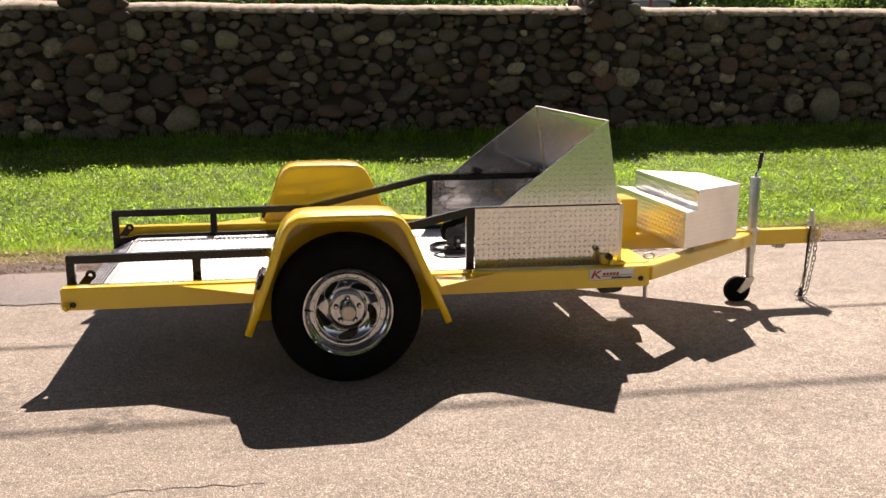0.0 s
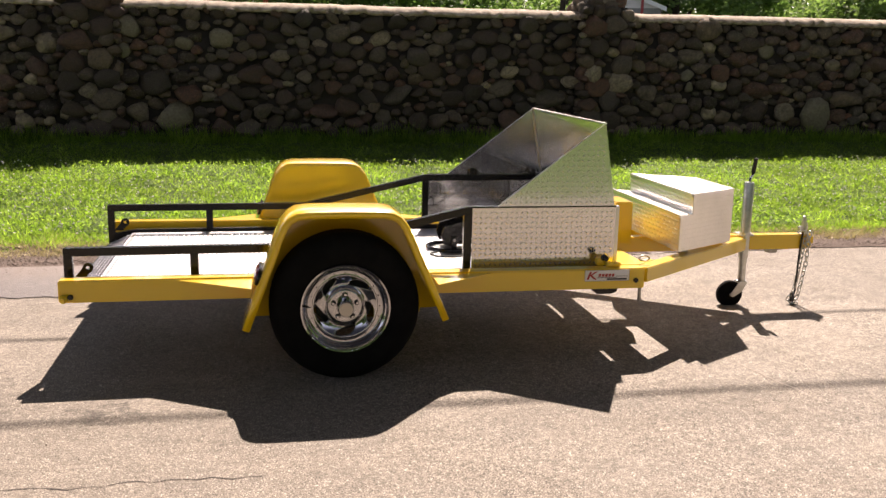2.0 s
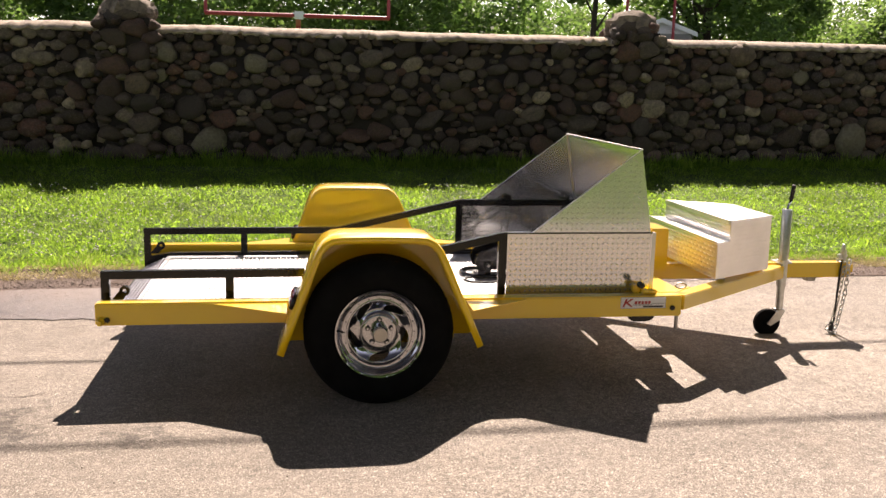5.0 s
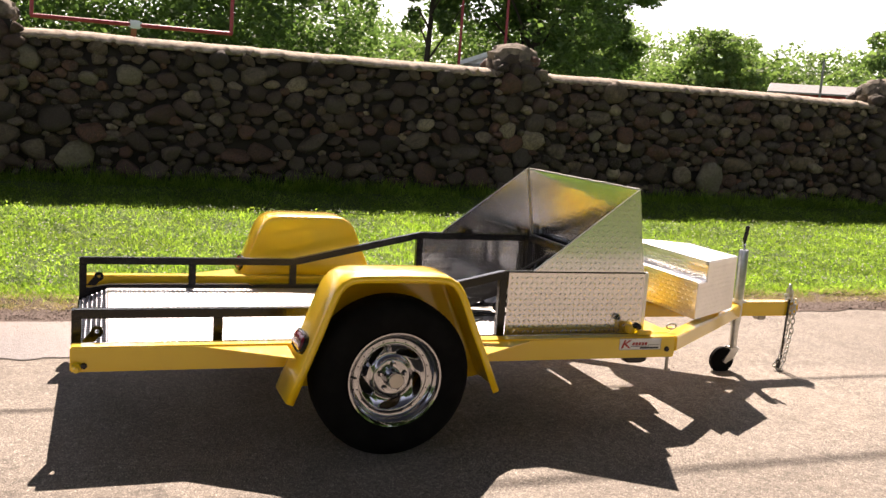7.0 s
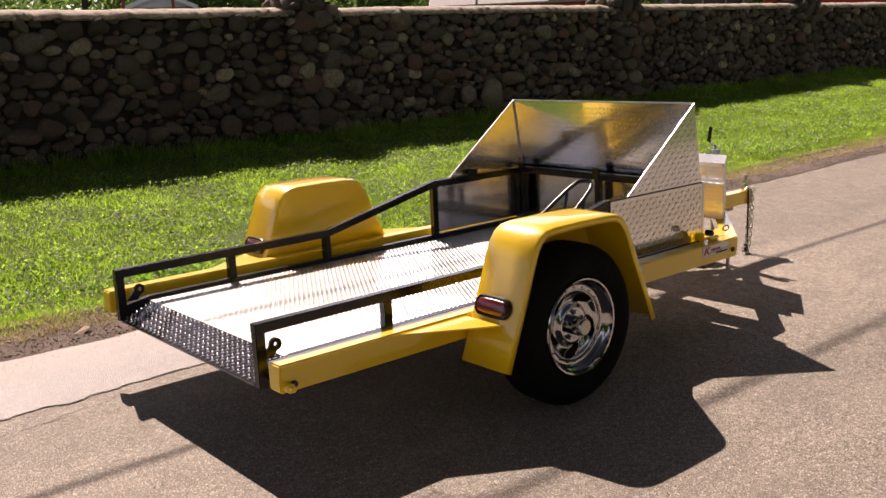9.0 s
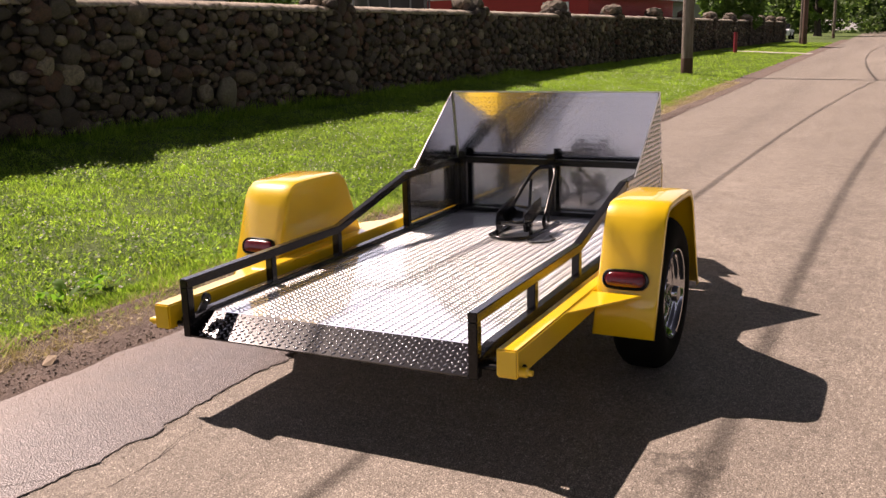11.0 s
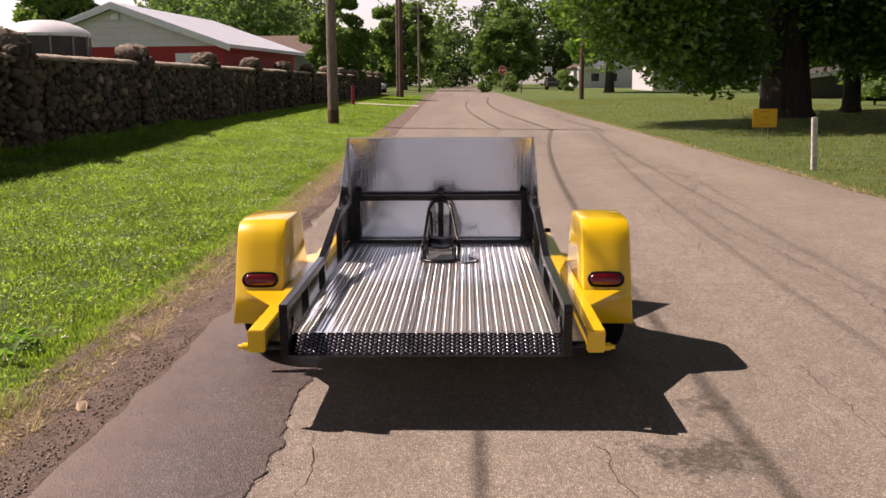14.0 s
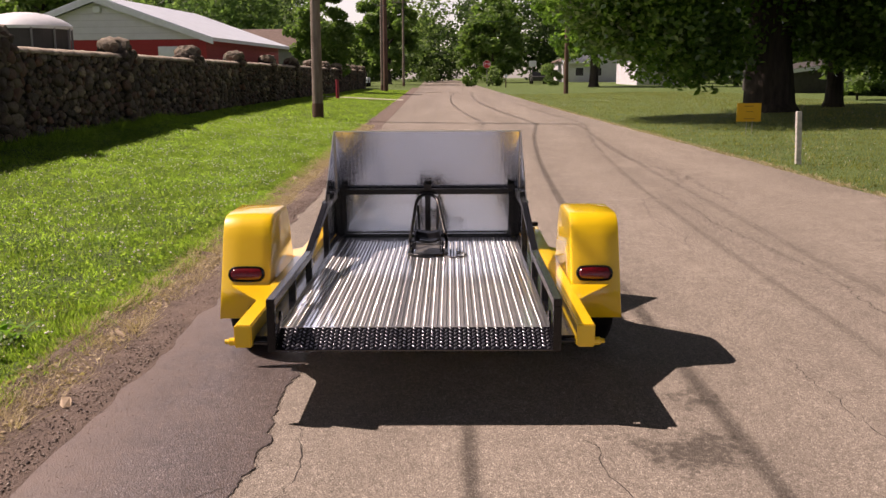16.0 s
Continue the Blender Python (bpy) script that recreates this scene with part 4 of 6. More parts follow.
step_profile = [(1.80, 0.446), (2.235, 0.446), (2.235, 0.742), (1.895, 0.742), (1.895, 0.640), (1.80, 0.640)]
bm = bmesh.new()
sides = [[bm.verts.new((x, k * box_half(x), z)) for x, z in step_profile] for k in (-1, 1)]
bm.faces.new(sides[0])
bm.faces.new(sides[1])
for i in range(6):
    j = (i + 1) % 6
    bm.faces.new((sides[0][i], sides[0][j], sides[1][j], sides[1][i]))
bmesh.ops.recalc_face_normals(bm, faces=bm.faces)
bmesh.ops.bevel(bm, geom=bm.edges[:], offset=0.004, segments=2, affect="EDGES")
part("body", bm, BOXALU, tbox)
part("lid", box_slab(1.893, 2.237, 0.7425, 0.748, 0.001), BOXALU, tbox)
part("step_edge", box(1.795, 1.803, -0.505, 0.505, 0.630, 0.646, 0.002), EDGE, tbox, "bright folded edge")
part("lid_edge", box(1.886, 1.893, -0.44, 0.44, 0.728, 0.748, 0.002), EDGE, tbox, "bright folded edge")
tread("step_relief", (1.80, 0.48, 0.640), (0, -1, 0), (1, 0, 0), 39, 3, tbox, BOXALU, None, 0.0245, 0.0026, 0.0, True)
tread("back_relief", (1.80, 0.49, 0.450), (0, -1, 0), (0, 0, 1), 40, 7, tbox, BOXALU, None, 0.0245, 0.0026, 0.0, True)
tread("lid_relief", (1.90, -0.42, 0.748), (1, 0, 0), (0, 1, 0), 12, 34, tbox, BOXALU, lambda a, b: abs(b - 0.42) < box_half(1.90 + a) - 0.02, 0.0245, 0.0014, 0.0, True)
tread("riser_relief", (1.895, 0.43, 0.645), (0, -1, 0), (0, 0, 1), 35, 3, tbox, BOXALU, None, 0.0245, 0.0026, 0.0, True)
end_u = Vector((0.435, 0.265, 0)).normalized()
tread("end_relief", (2.235, -0.240, 0.452), (0, 0, 1), tuple(-end_u), 11, 20, tbox, BOXALU, lambda a, b: a < 0.18 or b < 0.36, 0.0245, 0.0012, 0.0, True, 0.0140, 0.0040)
part("box_mount", box(1.86, 1.90, -0.42, 0.42, 0.430, 0.448, 0.002), STEEL, tbox)

# jack with its caster
jack = new("tongue_jack")
jack.parent = trailer
tagged(jack, "zinc-plated swivel jack with a black caster wheel")
part("outer_tube", lathe([(0.0, 0.752), (0.026, 0.752), (0.029, 0.745), (0.029, 0.30)], 24, "z", (2.445, -0.02, 0)), ZINC, jack, "", True)
part("inner_tube", lathe([(0.023, 0.31), (0.023, 0.165), (0.030, 0.163), (0.030, 0.150), (0.0, 0.150)], 24, "z", (2.445, -0.02, 0)), ZINC, jack, "", True)
part("clamp_collar", lathe([(0.036, 0.455), (0.036, 0.435), (0.029, 0.435)], 24, "z", (2.445, -0.02, 0)), ZINC, jack, "", True)
part("mount_plate", box(2.40, 2.49, -0.05, 0.045, 0.436, 0.446, 0.003), ZINC, jack)
for y in (-0.052, 0.012):
    part("caster_fork", prism([(2.42, 0.158), (2.47, 0.158), (2.44, 0.10), (2.385, 0.066), (2.362, 0.078)], "y", y, y + 0.005), ZINC, jack)
part("caster_wheel", lathe([(0.0, -0.040), (0.025, -0.040), (0.030, -0.036), (0.070, -0.038), (0.079, -0.030), (0.080, -0.018), (0.079, -0.006), (0.070, 0.002), (0.030, 0.0), (0.0, 0.004)], 36, "y", (2.375, 0, 0.081)), RUBBER, jack, "black rubber caster wheel", True)
part("caster_axle", pipe([(2.375, -0.056, 0.081), (2.375, 0.022, 0.081)], 0.008), ZINC, jack)
part("crank", pipe(rounded([(2.445, -0.02, 0.75), (2.448, -0.02, 0.775), (2.512, 0.07, 0.783), (2.516, 0.075, 0.80)]), 0.007), CHROME, jack, "", True)
part("grip", lathe([(0.0, 0.0), (0.010, 0.002), (0.0125, 0.012), (0.0115, 0.085), (0.013, 0.095), (0.0, 0.10)], 16, "z", (0, 0, 0)), BLACK, jack, "black plastic grip", True).matrix_basis = pose(2.514, 0.074, 0.788, 4, 6, 0)

# coupler pin, chains and cable at the tongue's end
coupler = new("coupler")
coupler.parent = trailer
tagged(coupler, "zinc-plated coupler pin and lever at the end of the tongue")
part("pin", lathe([(0.0, 0.545), (0.008, 0.542), (0.012, 0.52), (0.012, 0.44), (0.022, 0.438), (0.022, 0.43)], 16, "z", (2.835, 0, 0)), ZINC, coupler, "", True)
part("lever", box(2.80, 2.86, -0.012, 0.012, 0.462, 0.482, 0.004), ZINC, coupler)
part("plate", box(2.83, 2.842, -0.03, 0.03, 0.43, 0.51, 0.003), ZINC, coupler)
part("spring_clip", pipe([(2.78, -0.03, 0.445), (2.80, -0.035, 0.465), (2.83, -0.03, 0.455)], 0.005), ZINC, coupler)


def link_mesh():
    bm = bmesh.new()
    r, w, l = 0.0035, 0.0105, 0.019
    pts = []
    for k in range(17):
        t = 2 * math.pi * k / 16
        c, q = math.cos(t), math.sin(t)
        pts.append((w * c, 0, (l - w) * (1 if q > 1e-6 else -1 if q < -1e-6 else 0) + w * q))
    pipe(pts, r, 6, None, bm)
    me = bpy.data.meshes.new("link")
    bm.to_mesh(me)
    bm.free()
    me.materials.append(ZINC)
    for p in me.polygons:
        p.use_smooth = True
    return me


LINK = link_mesh()


def chain(points):
    """Links along a line."""
    ob = new("safety_chain")
    ob.parent = trailer
    tagged(ob, "zinc-plated safety chain hanging to the road")
    pts = [Vector(p) for p in points]
    total, k = sum((b - a).length for a, b in zip(pts, pts[1:])), 0
    at, step = 0.0, 0.030
    while at < total:
        rest = at
        for a, b in zip(pts, pts[1:]):
            if rest <= (b - a).length:
                p, d = a.lerp(b, rest / (b - a).length), (b - a).normalized()
                break
            rest -= (b - a).length
        link = new("link", LINK)
        link.parent = ob
        link.matrix_basis = Matrix.Translation(p) @ d.to_track_quat("Z", "Y").to_matrix().to_4x4() @ Matrix.Rotation(math.pi / 2 * (k % 2), 4, "Z")
        at, k = at + step, k + 1
    return ob


chain([(2.825, -0.046, 0.43), (2.80, -0.052, 0.26), (2.775, -0.055, 0.10), (2.74, -0.055, 0.045), (2.76, -0.075, 0.012), (2.80, -0.10, 0.009)])
chain([(2.850, -0.046, 0.44), (2.836, -0.055, 0.26), (2.80, -0.062, 0.07), (2.772, -0.062, 0.020), (2.82, -0.055, 0.009)])
part("breakaway_cable", pipe([(2.805, -0.043, 0.455), (2.795, -0.050, 0.40), (2.785, -0.055, 0.25), (2.78, -0.06, 0.10), (2.765, -0.06, 0.055)], 0.006, 8), CABLE, coupler, "black breakaway cable", True)
part("cable_plug", lathe([(0.0, 0.03), (0.012, 0.032), (0.014, 0.06), (0.010, 0.085), (0.0, 0.086)], 12, "z", (2.765, -0.06, 0)), INK, coupler, "black plug", True)


# ---- trees ----
def leaf_cloud(centres, radii, count, size, rng, flat=0.6):
    """Many small leaf quads scattered in clumps; returns vertices and faces."""
    centres, radii = np.asarray(centres, float), np.asarray(radii, float)
    p = radii ** 2
    pick = rng.choice(len(centres), count, p=p / p.sum())
    d = rng.normal(size=(count, 3))
    d /= np.linalg.norm(d, axis=1)[:, None]
    rad = radii[pick] * rng.uniform(0.35, 1.0, count) ** 0.5
    c = centres[pick] + d * rad[:, None] * np.array([1, 1, 0.75])
    a = rng.normal(size=(count, 3))
    a[:, 2] *= flat
    a /= np.linalg.norm(a, axis=1)[:, None]
    b = np.cross(a, d + rng.normal(size=(count, 3)) * 0.5)
    b /= np.linalg.norm(b, axis=1)[:, None] + 1e-9
    s = size * rng.uniform(0.55, 1.25, count)[:, None]
    quads = np.stack([c - a * s, c + b * s * 0.55, c + a * s, c - b * s * 0.55], 1)
    return quads.reshape(-1, 3), np.arange(count * 4).reshape(-1, 4)


def crown_clumps(rng, centre, rx, rz, n, clump):
    out, rad = [], []
    while len(out) < n:
        v = rng.uniform(-1, 1, 3)
        k = np.linalg.norm(v)
        if 0.35 < k < 1:
            v *= rng.uniform(0.85, 1.12)
            out.append(np.array(centre) + v * np.array([rx, rx, rz]))
            rad.append(clump * rng.uniform(0.6, 1.35))
    return out, rad


def tree(name, label, x, y, h, rx, base, trunk_r, leaves, size, clumps, leaf, bark, seed, flare=1.3, group="", droop=()):
    """A tapered trunk with limbs and an uneven crown of many leaves; base: height of the crown's underside."""
    rng = np.random.default_rng(seed)
    z0 = land(x, y) - 0.05
    ob = thing(name, label, "tree", (0, 0, 0), group)
    mid = base + (h - base) * 0.5
    path = [(x, y, z0), (x + rng.normal() * 0.05, y, z0 + 0.35), (x + rng.normal() * 0.1, y + rng.normal() * 0.1, z0 + base * 0.6 + 0.5),
            (x + rng.normal() * 0.3, y + rng.normal() * 0.3, z0 + mid), (x + rng.normal() * 0.5, y + rng.normal() * 0.5, z0 + h * 0.85)]
    bm = bmesh.new()
    radii = [trunk_r * flare, trunk_r, trunk_r * 0.85, trunk_r * 0.5, trunk_r * 0.12]
    rings = []
    for (px, py, pz), r in zip(path, radii):
        rings.append([bm.verts.new((px + r * math.cos(a) * (1 + 0.1 * math.sin(3 * a + seed)), py + r * math.sin(a) * (1 + 0.1 * math.cos(4 * a)), pz)) for a in np.linspace(0, 2 * math.pi, 14, endpoint=False)])
    for a, b in zip(rings, rings[1:]):
        for k in range(14):
            bm.faces.new((a[k], a[(k + 1) % 14], b[(k + 1) % 14], b[k]))
    for k in range(9):
        a = 2 * math.pi * k / 9 + rng.uniform(-0.3, 0.3)
        zs = z0 + base * 0.8 + (mid - base * 0.8) * rng.uniform(0, 0.9)
        reach = rx * rng.uniform(0.55, 0.85)
        limb = bmesh.new()
        pipe([(x, y, zs), (x + reach * 0.4 * math.cos(a), y + reach * 0.4 * math.sin(a), zs + (h - mid) * 0.25),
              (x + reach * math.cos(a), y + reach * math.sin(a), zs + (h - mid) * rng.uniform(0.2, 0.7))], trunk_r * 0.38, 7, trunk_r * 0.06, limb)
        part("limb", limb, bark, ob, "", True)
    part("trunk", bm, bark, ob, "", True)
    cc, rr = crown_clumps(rng, (x, y, z0 + mid), rx, (h - base) / 2, clumps, rx * 0.24)
    for dx, dy, dz, dr, dh, dn in droop:
        c2, r2 = crown_clumps(rng, (x + dx, y + dy, z0 + dz), dr, dh, dn, dr * 0.42)
        cc, rr = cc + c2, rr + r2
    v, f = leaf_cloud(cc, rr, leaves, size, rng)
    crown = data_object("crown", v, f, leaf, ob)
    tagged(crown, "leafy crown")
    return ob


def woods(name, label, spots, leaf, size, per, seed):
    """A far stand of trees as one piece: uneven crowns down to the ground, with trunks."""
    rng = np.random.default_rng(seed)
    vs, fs, n = [], [], 0
    for x, y, h, r in spots:
        z0 = land(x, y)
        cc, rr = crown_clumps(rng, (x, y, z0 + h * 0.56), r, h * 0.44, 34, r * 0.30)
        lo, lr = crown_clumps(rng, (x, y, z0 + h * 0.2), r * 1.0, h * 0.22, 12, r * 0.3)
        v, f = leaf_cloud(cc + lo, rr + lr, per, size, rng)
        vs.append(v)
        fs.append(f + n)
        n += len(v)
    ob = data_object(name, np.concatenate(vs), np.concatenate(fs), leaf)
    return tagged(ob, label, "woods", kind="stuff")


R = np.random.default_rng(11)


def polar(eye, deg, dist):
    """A place by its bearing, in degrees from +y towards +x, and distance."""
    return eye[0] + dist * math.sin(radians(deg)), eye[1] + dist * math.cos(radians(deg))


EYE = (-1.5, -4.4)


def low_skyline(x, y, h):
    """Trees stay low where the sky stands open beside the barn and over the road."""
    side, far = (y + 0.18) / (x + 5.2), math.hypot(x + 5.2, y)
    if 0.325 < side < 0.62 and x > 30 or 0.065 < side < 0.17:
        return min(h, 1.0 + 0.050 * far)
    if -0.025 < side < 0.03:
        return min(h, 1.0 + 0.060 * far)
    return h


spots = []
for deg in np.arange(-34, 16, 3.0):
    for dist in (64, 78):
        x, y = polar(EYE, deg + R.uniform(-1, 1), dist + R.uniform(-4, 4))
        spots.append((x, y, R.uniform(16, 22), R.uniform(4.2, 6.0)))
woods("north_woods", "dark green woods beyond the playing field", spots, LEAF_DARK, 0.22, 5200, 1)
spots = []
for deg in np.arange(12, 60, 1.5):
    x, y = polar(EYE, deg, R.uniform(145, 165))
    spots.append((x, y, low_skyline(x, y, R.uniform(14.0, 17.0) * (1.0 if deg < 30 else 1.05 - 0.012 * (deg - 30))), R.uniform(6, 9)))
for deg in np.arange(60, 88, 2.0):
    x, y = polar(EYE, deg, R.uniform(135, 170))
    spots.append((x, y, low_skyline(x, y, R.uniform(14, 21.5)), R.uniform(6, 9)))
woods("far_woods", "hazy green tree line far behind the field", spots, LEAF_MID, 0.38, 3200, 2)
spots = []
for deg in np.arange(29, 58, 2.2):
    x, y = polar(EYE, deg + R.uniform(-0.8, 0.8), R.uniform(100, 116))
    spots.append((x, y, R.uniform(7.0, 10.0), R.uniform(3.4, 5.0)))
woods("field_edge_woods", "rounded green trees along the field's far edge", spots, LEAF_MID, 0.28, 4200, 7)
spots = []
for k in range(34):
    spots.append((R.uniform(165, 215), R.uniform(-75, 75), R.uniform(15, 24), R.uniform(5, 8)))
beside = [(R.uniform(95, 165), R.uniform(16, 42), R.uniform(13, 20), R.uniform(4.5, 7)) for k in range(16)]
for k in range(14):
    spots.append((R.uniform(120, 190), R.uniform(-60, -16), R.uniform(14, 20), R.uniform(4.5, 7)))
spots = [(x, y, low_skyline(x, y, h), r) for x, y, h, r in spots]
woods("road_end_woods", "dense dark woods closing the end of the road", spots, LEAF_SHADED, 0.46, 3200, 3)
woods("barn_woods", "green trees standing behind the barn", [(x, y, low_skyline(x, y, h), r) for x, y, h, r in beside], LEAF_DARK, 0.30, 4800, 6)
spots = [(R.uniform(40, 110), R.uniform(-62, -40), R.uniform(12, 18), R.uniform(4, 7)) for k in range(26)]
woods("yard_woods", "shady trees behind the houses", spots, LEAF_DARK, 0.36, 3000, 4)
spots = [(R.uniform(66, 82), y, R.uniform(9, 13), R.uniform(3.6, 5.2)) for y in np.arange(-44, -25, 2.6)]
spots += [(R.uniform(47, 51), y, R.uniform(2.6, 3.6), R.uniform(1.7, 2.3)) for y in np.arange(-33, -21, 2.4)]
woods("hedge_trees", "dark low trees closing the back of the lawn", spots, LEAF_SHADED, 0.36, 2600, 10)
spots = [(x + R.uniform(-1.5, 1.5), R.uniform(-34, -24), R.uniform(9, 14), R.uniform(4, 6)) for x in np.arange(-34, 36, 4.0)]
woods("south_woods", "row of shady trees along the back of the lawn", spots, LEAF_DARK, 0.60, 1500, 8)
# unseen trees to the west, added to keep low sky light off the trailer's shadow
spots = [(x + R.uniform(-2, 2), k * R.uniform(13, 24) + (4 if k > 0 else -4), R.uniform(10, 15), R.uniform(4, 6.5)) for x in np.arange(-92, -28, 6.5) for k in (-1, 1)]
spots += [(R.uniform(-150, -128), y, R.uniform(13, 19), R.uniform(6, 8)) for y in np.arange(-44, 46, 8.0)]
woods("west_woods", "unseen trees added behind to block low sky light", spots, LEAF_DARK, 0.70, 1100, 9)

tree("field_tree", "tall spreading tree beyond the stone wall", *polar(EYE, 25.0, 62), 19, 6.2, 2.5, 0.38, 34000, 0.20, 90, LEAF_DARK, BARK, 21)
tree("field_tree", "slim tree with a bare lower trunk beyond the wall", *polar(EYE, 19.0, 60), 16, 2.8, 5.2, 0.22, 9000, 0.18, 40, LEAF_DARK, BARK, 34)
tree("field_tree", "tall spreading tree beyond the stone wall", *polar(EYE, 28.2, 70), 15, 4.2, 1.5, 0.30, 20000, 0.20, 70, LEAF_DARK, BARK, 35)
tree("field_tree", "round green tree beyond the field", *polar(EYE, 36.0, 105), 12.5, 5.0, 1.0, 0.3, 15000, 0.24, 60, LEAF_MID, BARK, 22)
tree("field_tree", "round green tree beyond the field", *polar(EYE, 46.5, 88), 14.5, 4.4, 1.5, 0.3, 15000, 0.24, 60, LEAF_MID, BARK, 23)
tree("field_tree", "round green tree beyond the field", *polar(EYE, 51.0, 84), 16.5, 5.0, 2.5, 0.3, 15000, 0.24, 60, LEAF_MID, BARK, 24)
tree("field_tree", "bright green tree behind the barn", *polar(EYE, 62.0, 58), 11, 3.2, 2.0, 0.3, 16000, 0.2, 60, LEAF_PALE, BARK, 25)
tree("pear_tree", "small upright bright green tree behind the wall", 62.0, 8.9, 6.8, 2.2, 1.0, 0.12, 12000, 0.17, 60, LEAF_PALE, BARK, 26)
tree("yard_oak", "huge dark oak with a thick trunk on the lawn", 28.2, -11.4, 17.5, 7.2, 2.8, 0.84, 195000, 0.126, 220, LEAF_OAK, BARK, 27, 1.22, "", ((-2.4, 4.8, 3.3, 2.3, 1.5, 60), (-2.0, 3.2, 2.2, 1.7, 1.2, 60), (-3.5, 4.5, 6.0, 4.5, 2.5, 60), (0.0, -3.8, 2.9, 2.6, 1.3, 60), (-2.0, -5.0, 4.4, 4.5, 2.0, 50), (-3.0, 0.5, 5.8, 3.2, 1.8, 40)))
tree("yard_tree", "tree with a straight dark trunk on the lawn", 31.6, -15.0, 13, 5.4, 1.5, 0.33, 40000, 0.15, 80, LEAF_OAK, BARK, 28)
tree("yard_tree", "broad green tree on the lawn", 84, -13.6, 13, 5.6, 2.2, 0.42, 16000, 0.26, 70, LEAF_OAK, BARK, 29)
tree("yard_tree", "pale weeping tree near the road's end", 128, -6.1, 11.2, 4.9, 0.5, 0.4, 15000, 0.34, 70, LEAF_PALE, BARK, 30)
tree("yard_tree", "fresh green tree near the road's end", 112, 7.5, 12, 3.6, 1.2, 0.4, 12000, 0.3, 60, LEAF_PALE, BARK, 31)
tree("yard_tree", "dark green tree near the road's end", 104, -24, 16, 6.0, 1.2, 0.4, 10000, 0.36, 60, LEAF_OAK, BARK, 32)


def bush(x, y, h, r, leaf, seed):
    rng = np.random.default_rng(seed)
    ob = thing("bush", "small rounded green bush on the lawn", "bush")
    z0 = land(x, y)
    cc, rr = crown_clumps(rng, (x, y, z0 + h * 0.5), r, h * 0.5, 14, r * 0.4)
    v, f = leaf_cloud(cc, rr, 1500, 0.14, rng)
    data_object("foliage", v, f, leaf, ob)
    part("stem", pipe([(x, y, z0 - 0.05), (x, y, z0 + h * 0.6)], 0.06, 7), BARK, ob)


for x, y, h, r, m, sd in ((96, -2.4, 1.7, 0.9, LEAF_PALE, 1), (99, -4.8, 2.0, 1.2, LEAF_MID, 2), (96, -10.9, 2.2, 1.2, LEAF_MID, 3), (40, -19.5, 2.4, 1.3, LEAF_MID, 4), (84, 8.8, 1.6, 0.9, LEAF_MID, 5)):
    bush(x, y, h, r, m, sd)


# ---- buildings ----
def prop(points_faces):
    bm = bmesh.new()
    for face in points_faces:
        bm.faces.new([bm.verts.new(p) for p in face])
    bmesh.ops.remove_doubles(bm, verts=bm.verts, dist=0.001)
    return bm


def gabled(name, label, x0, x1, y0, y1, eave, apex, walls, gable, roof, turn=0.0, pivot=None, over=0.35, ridge="x"):
    """A gabled house with walls, gables and a roof of two slabs; its ridge runs along x."""
    ob = thing(name, label, "building")
    zb = -0.2
    part("wall", box(x0, x1, y0, y1, zb, eave, 0.01), walls, ob)
    ym = (y0 + y1) / 2
    for a, b in ((x0 - 0.01, x0 + 0.15), (x1 - 0.15, x1 + 0.01)):
        part("gable", prism([(y0, eave), (y1, eave), (ym, apex)], "x", a, b), gable, ob)
    k = (apex - eave) / (ym - y0)
    for s, ye in ((-1, y0), (1, y1)):
        yo = ye + s * over
        zo = eave - k * over
        part("roof", prism([(ym, apex + 0.06), (yo, zo + 0.06), (yo, zo + 0.20), (ym, apex + 0.22)], "x", x0 - over, x1 + over), roof, ob)
        part("fascia", prism([(ym, apex - 0.06), (yo, zo - 0.06), (yo, zo + 0.18), (ym, apex + 0.18)], "x", x0 - over - 0.03, x0 - over), WHITE, ob)
    if turn:
        c = Vector((x0, y0, 0)) if pivot is None else Vector(pivot)
        ob.matrix_basis = Matrix.Translation(c) @ Matrix.Rotation(radians(turn), 4, "Z") @ Matrix.Translation(-c)
    return ob


def window(ob, axis, at, a0, a1, z0, z1, frame_mat=WHITE, glass=GLASSDARK):
    """A framed pane on a wall plane."""
    if axis == "x":
        w = part("window", box(at - 0.05, at, a0, a1, z0, z1, 0.01), frame_mat, ob)
        part("pane", box(at - 0.06, at - 0.045, a0 + 0.08, a1 - 0.08, z0 + 0.08, z1 - 0.08, 0), glass, w)
    else:
        w = part("window", box(a0, a1, at - 0.05, at, z0, z1, 0.01), frame_mat, ob)
        part("pane", box(a0 + 0.08, a1 - 0.08, at - 0.06, at - 0.045, z0 + 0.08, z1 - 0.08, 0), glass, w)
    return w


barn = gabled("red_barn", "red barn with white clapboard gable and pale metal roof", 31.8, 42.3, 9.3, 17.8, 3.02, 4.50, REDWALL, WHITESIDE, ROOFMETAL, -5.0, (31.8, 9.3, 0), 0.45)
part("door", box(31.72, 31.80, 10.1, 11.2, 0.2, 2.75, 0.01), WHITE, barn, "white door panel")
part("gable_lamp", box(31.6, 31.8, 13.4, 13.7, 4.05, 4.3, 0.03), WHITE, barn)
low = gabled("brown_roofed_building", "low building with a brown shingle roof behind the barn", 72, 86, 10.9, 18.9, 3.65, 5.0, GREYWALL, GREYWALL, BROWNROOF, 90.0, (72, 10.9, 0), 0.5)
rx, ry = polar(EYE, 39.0, 82)
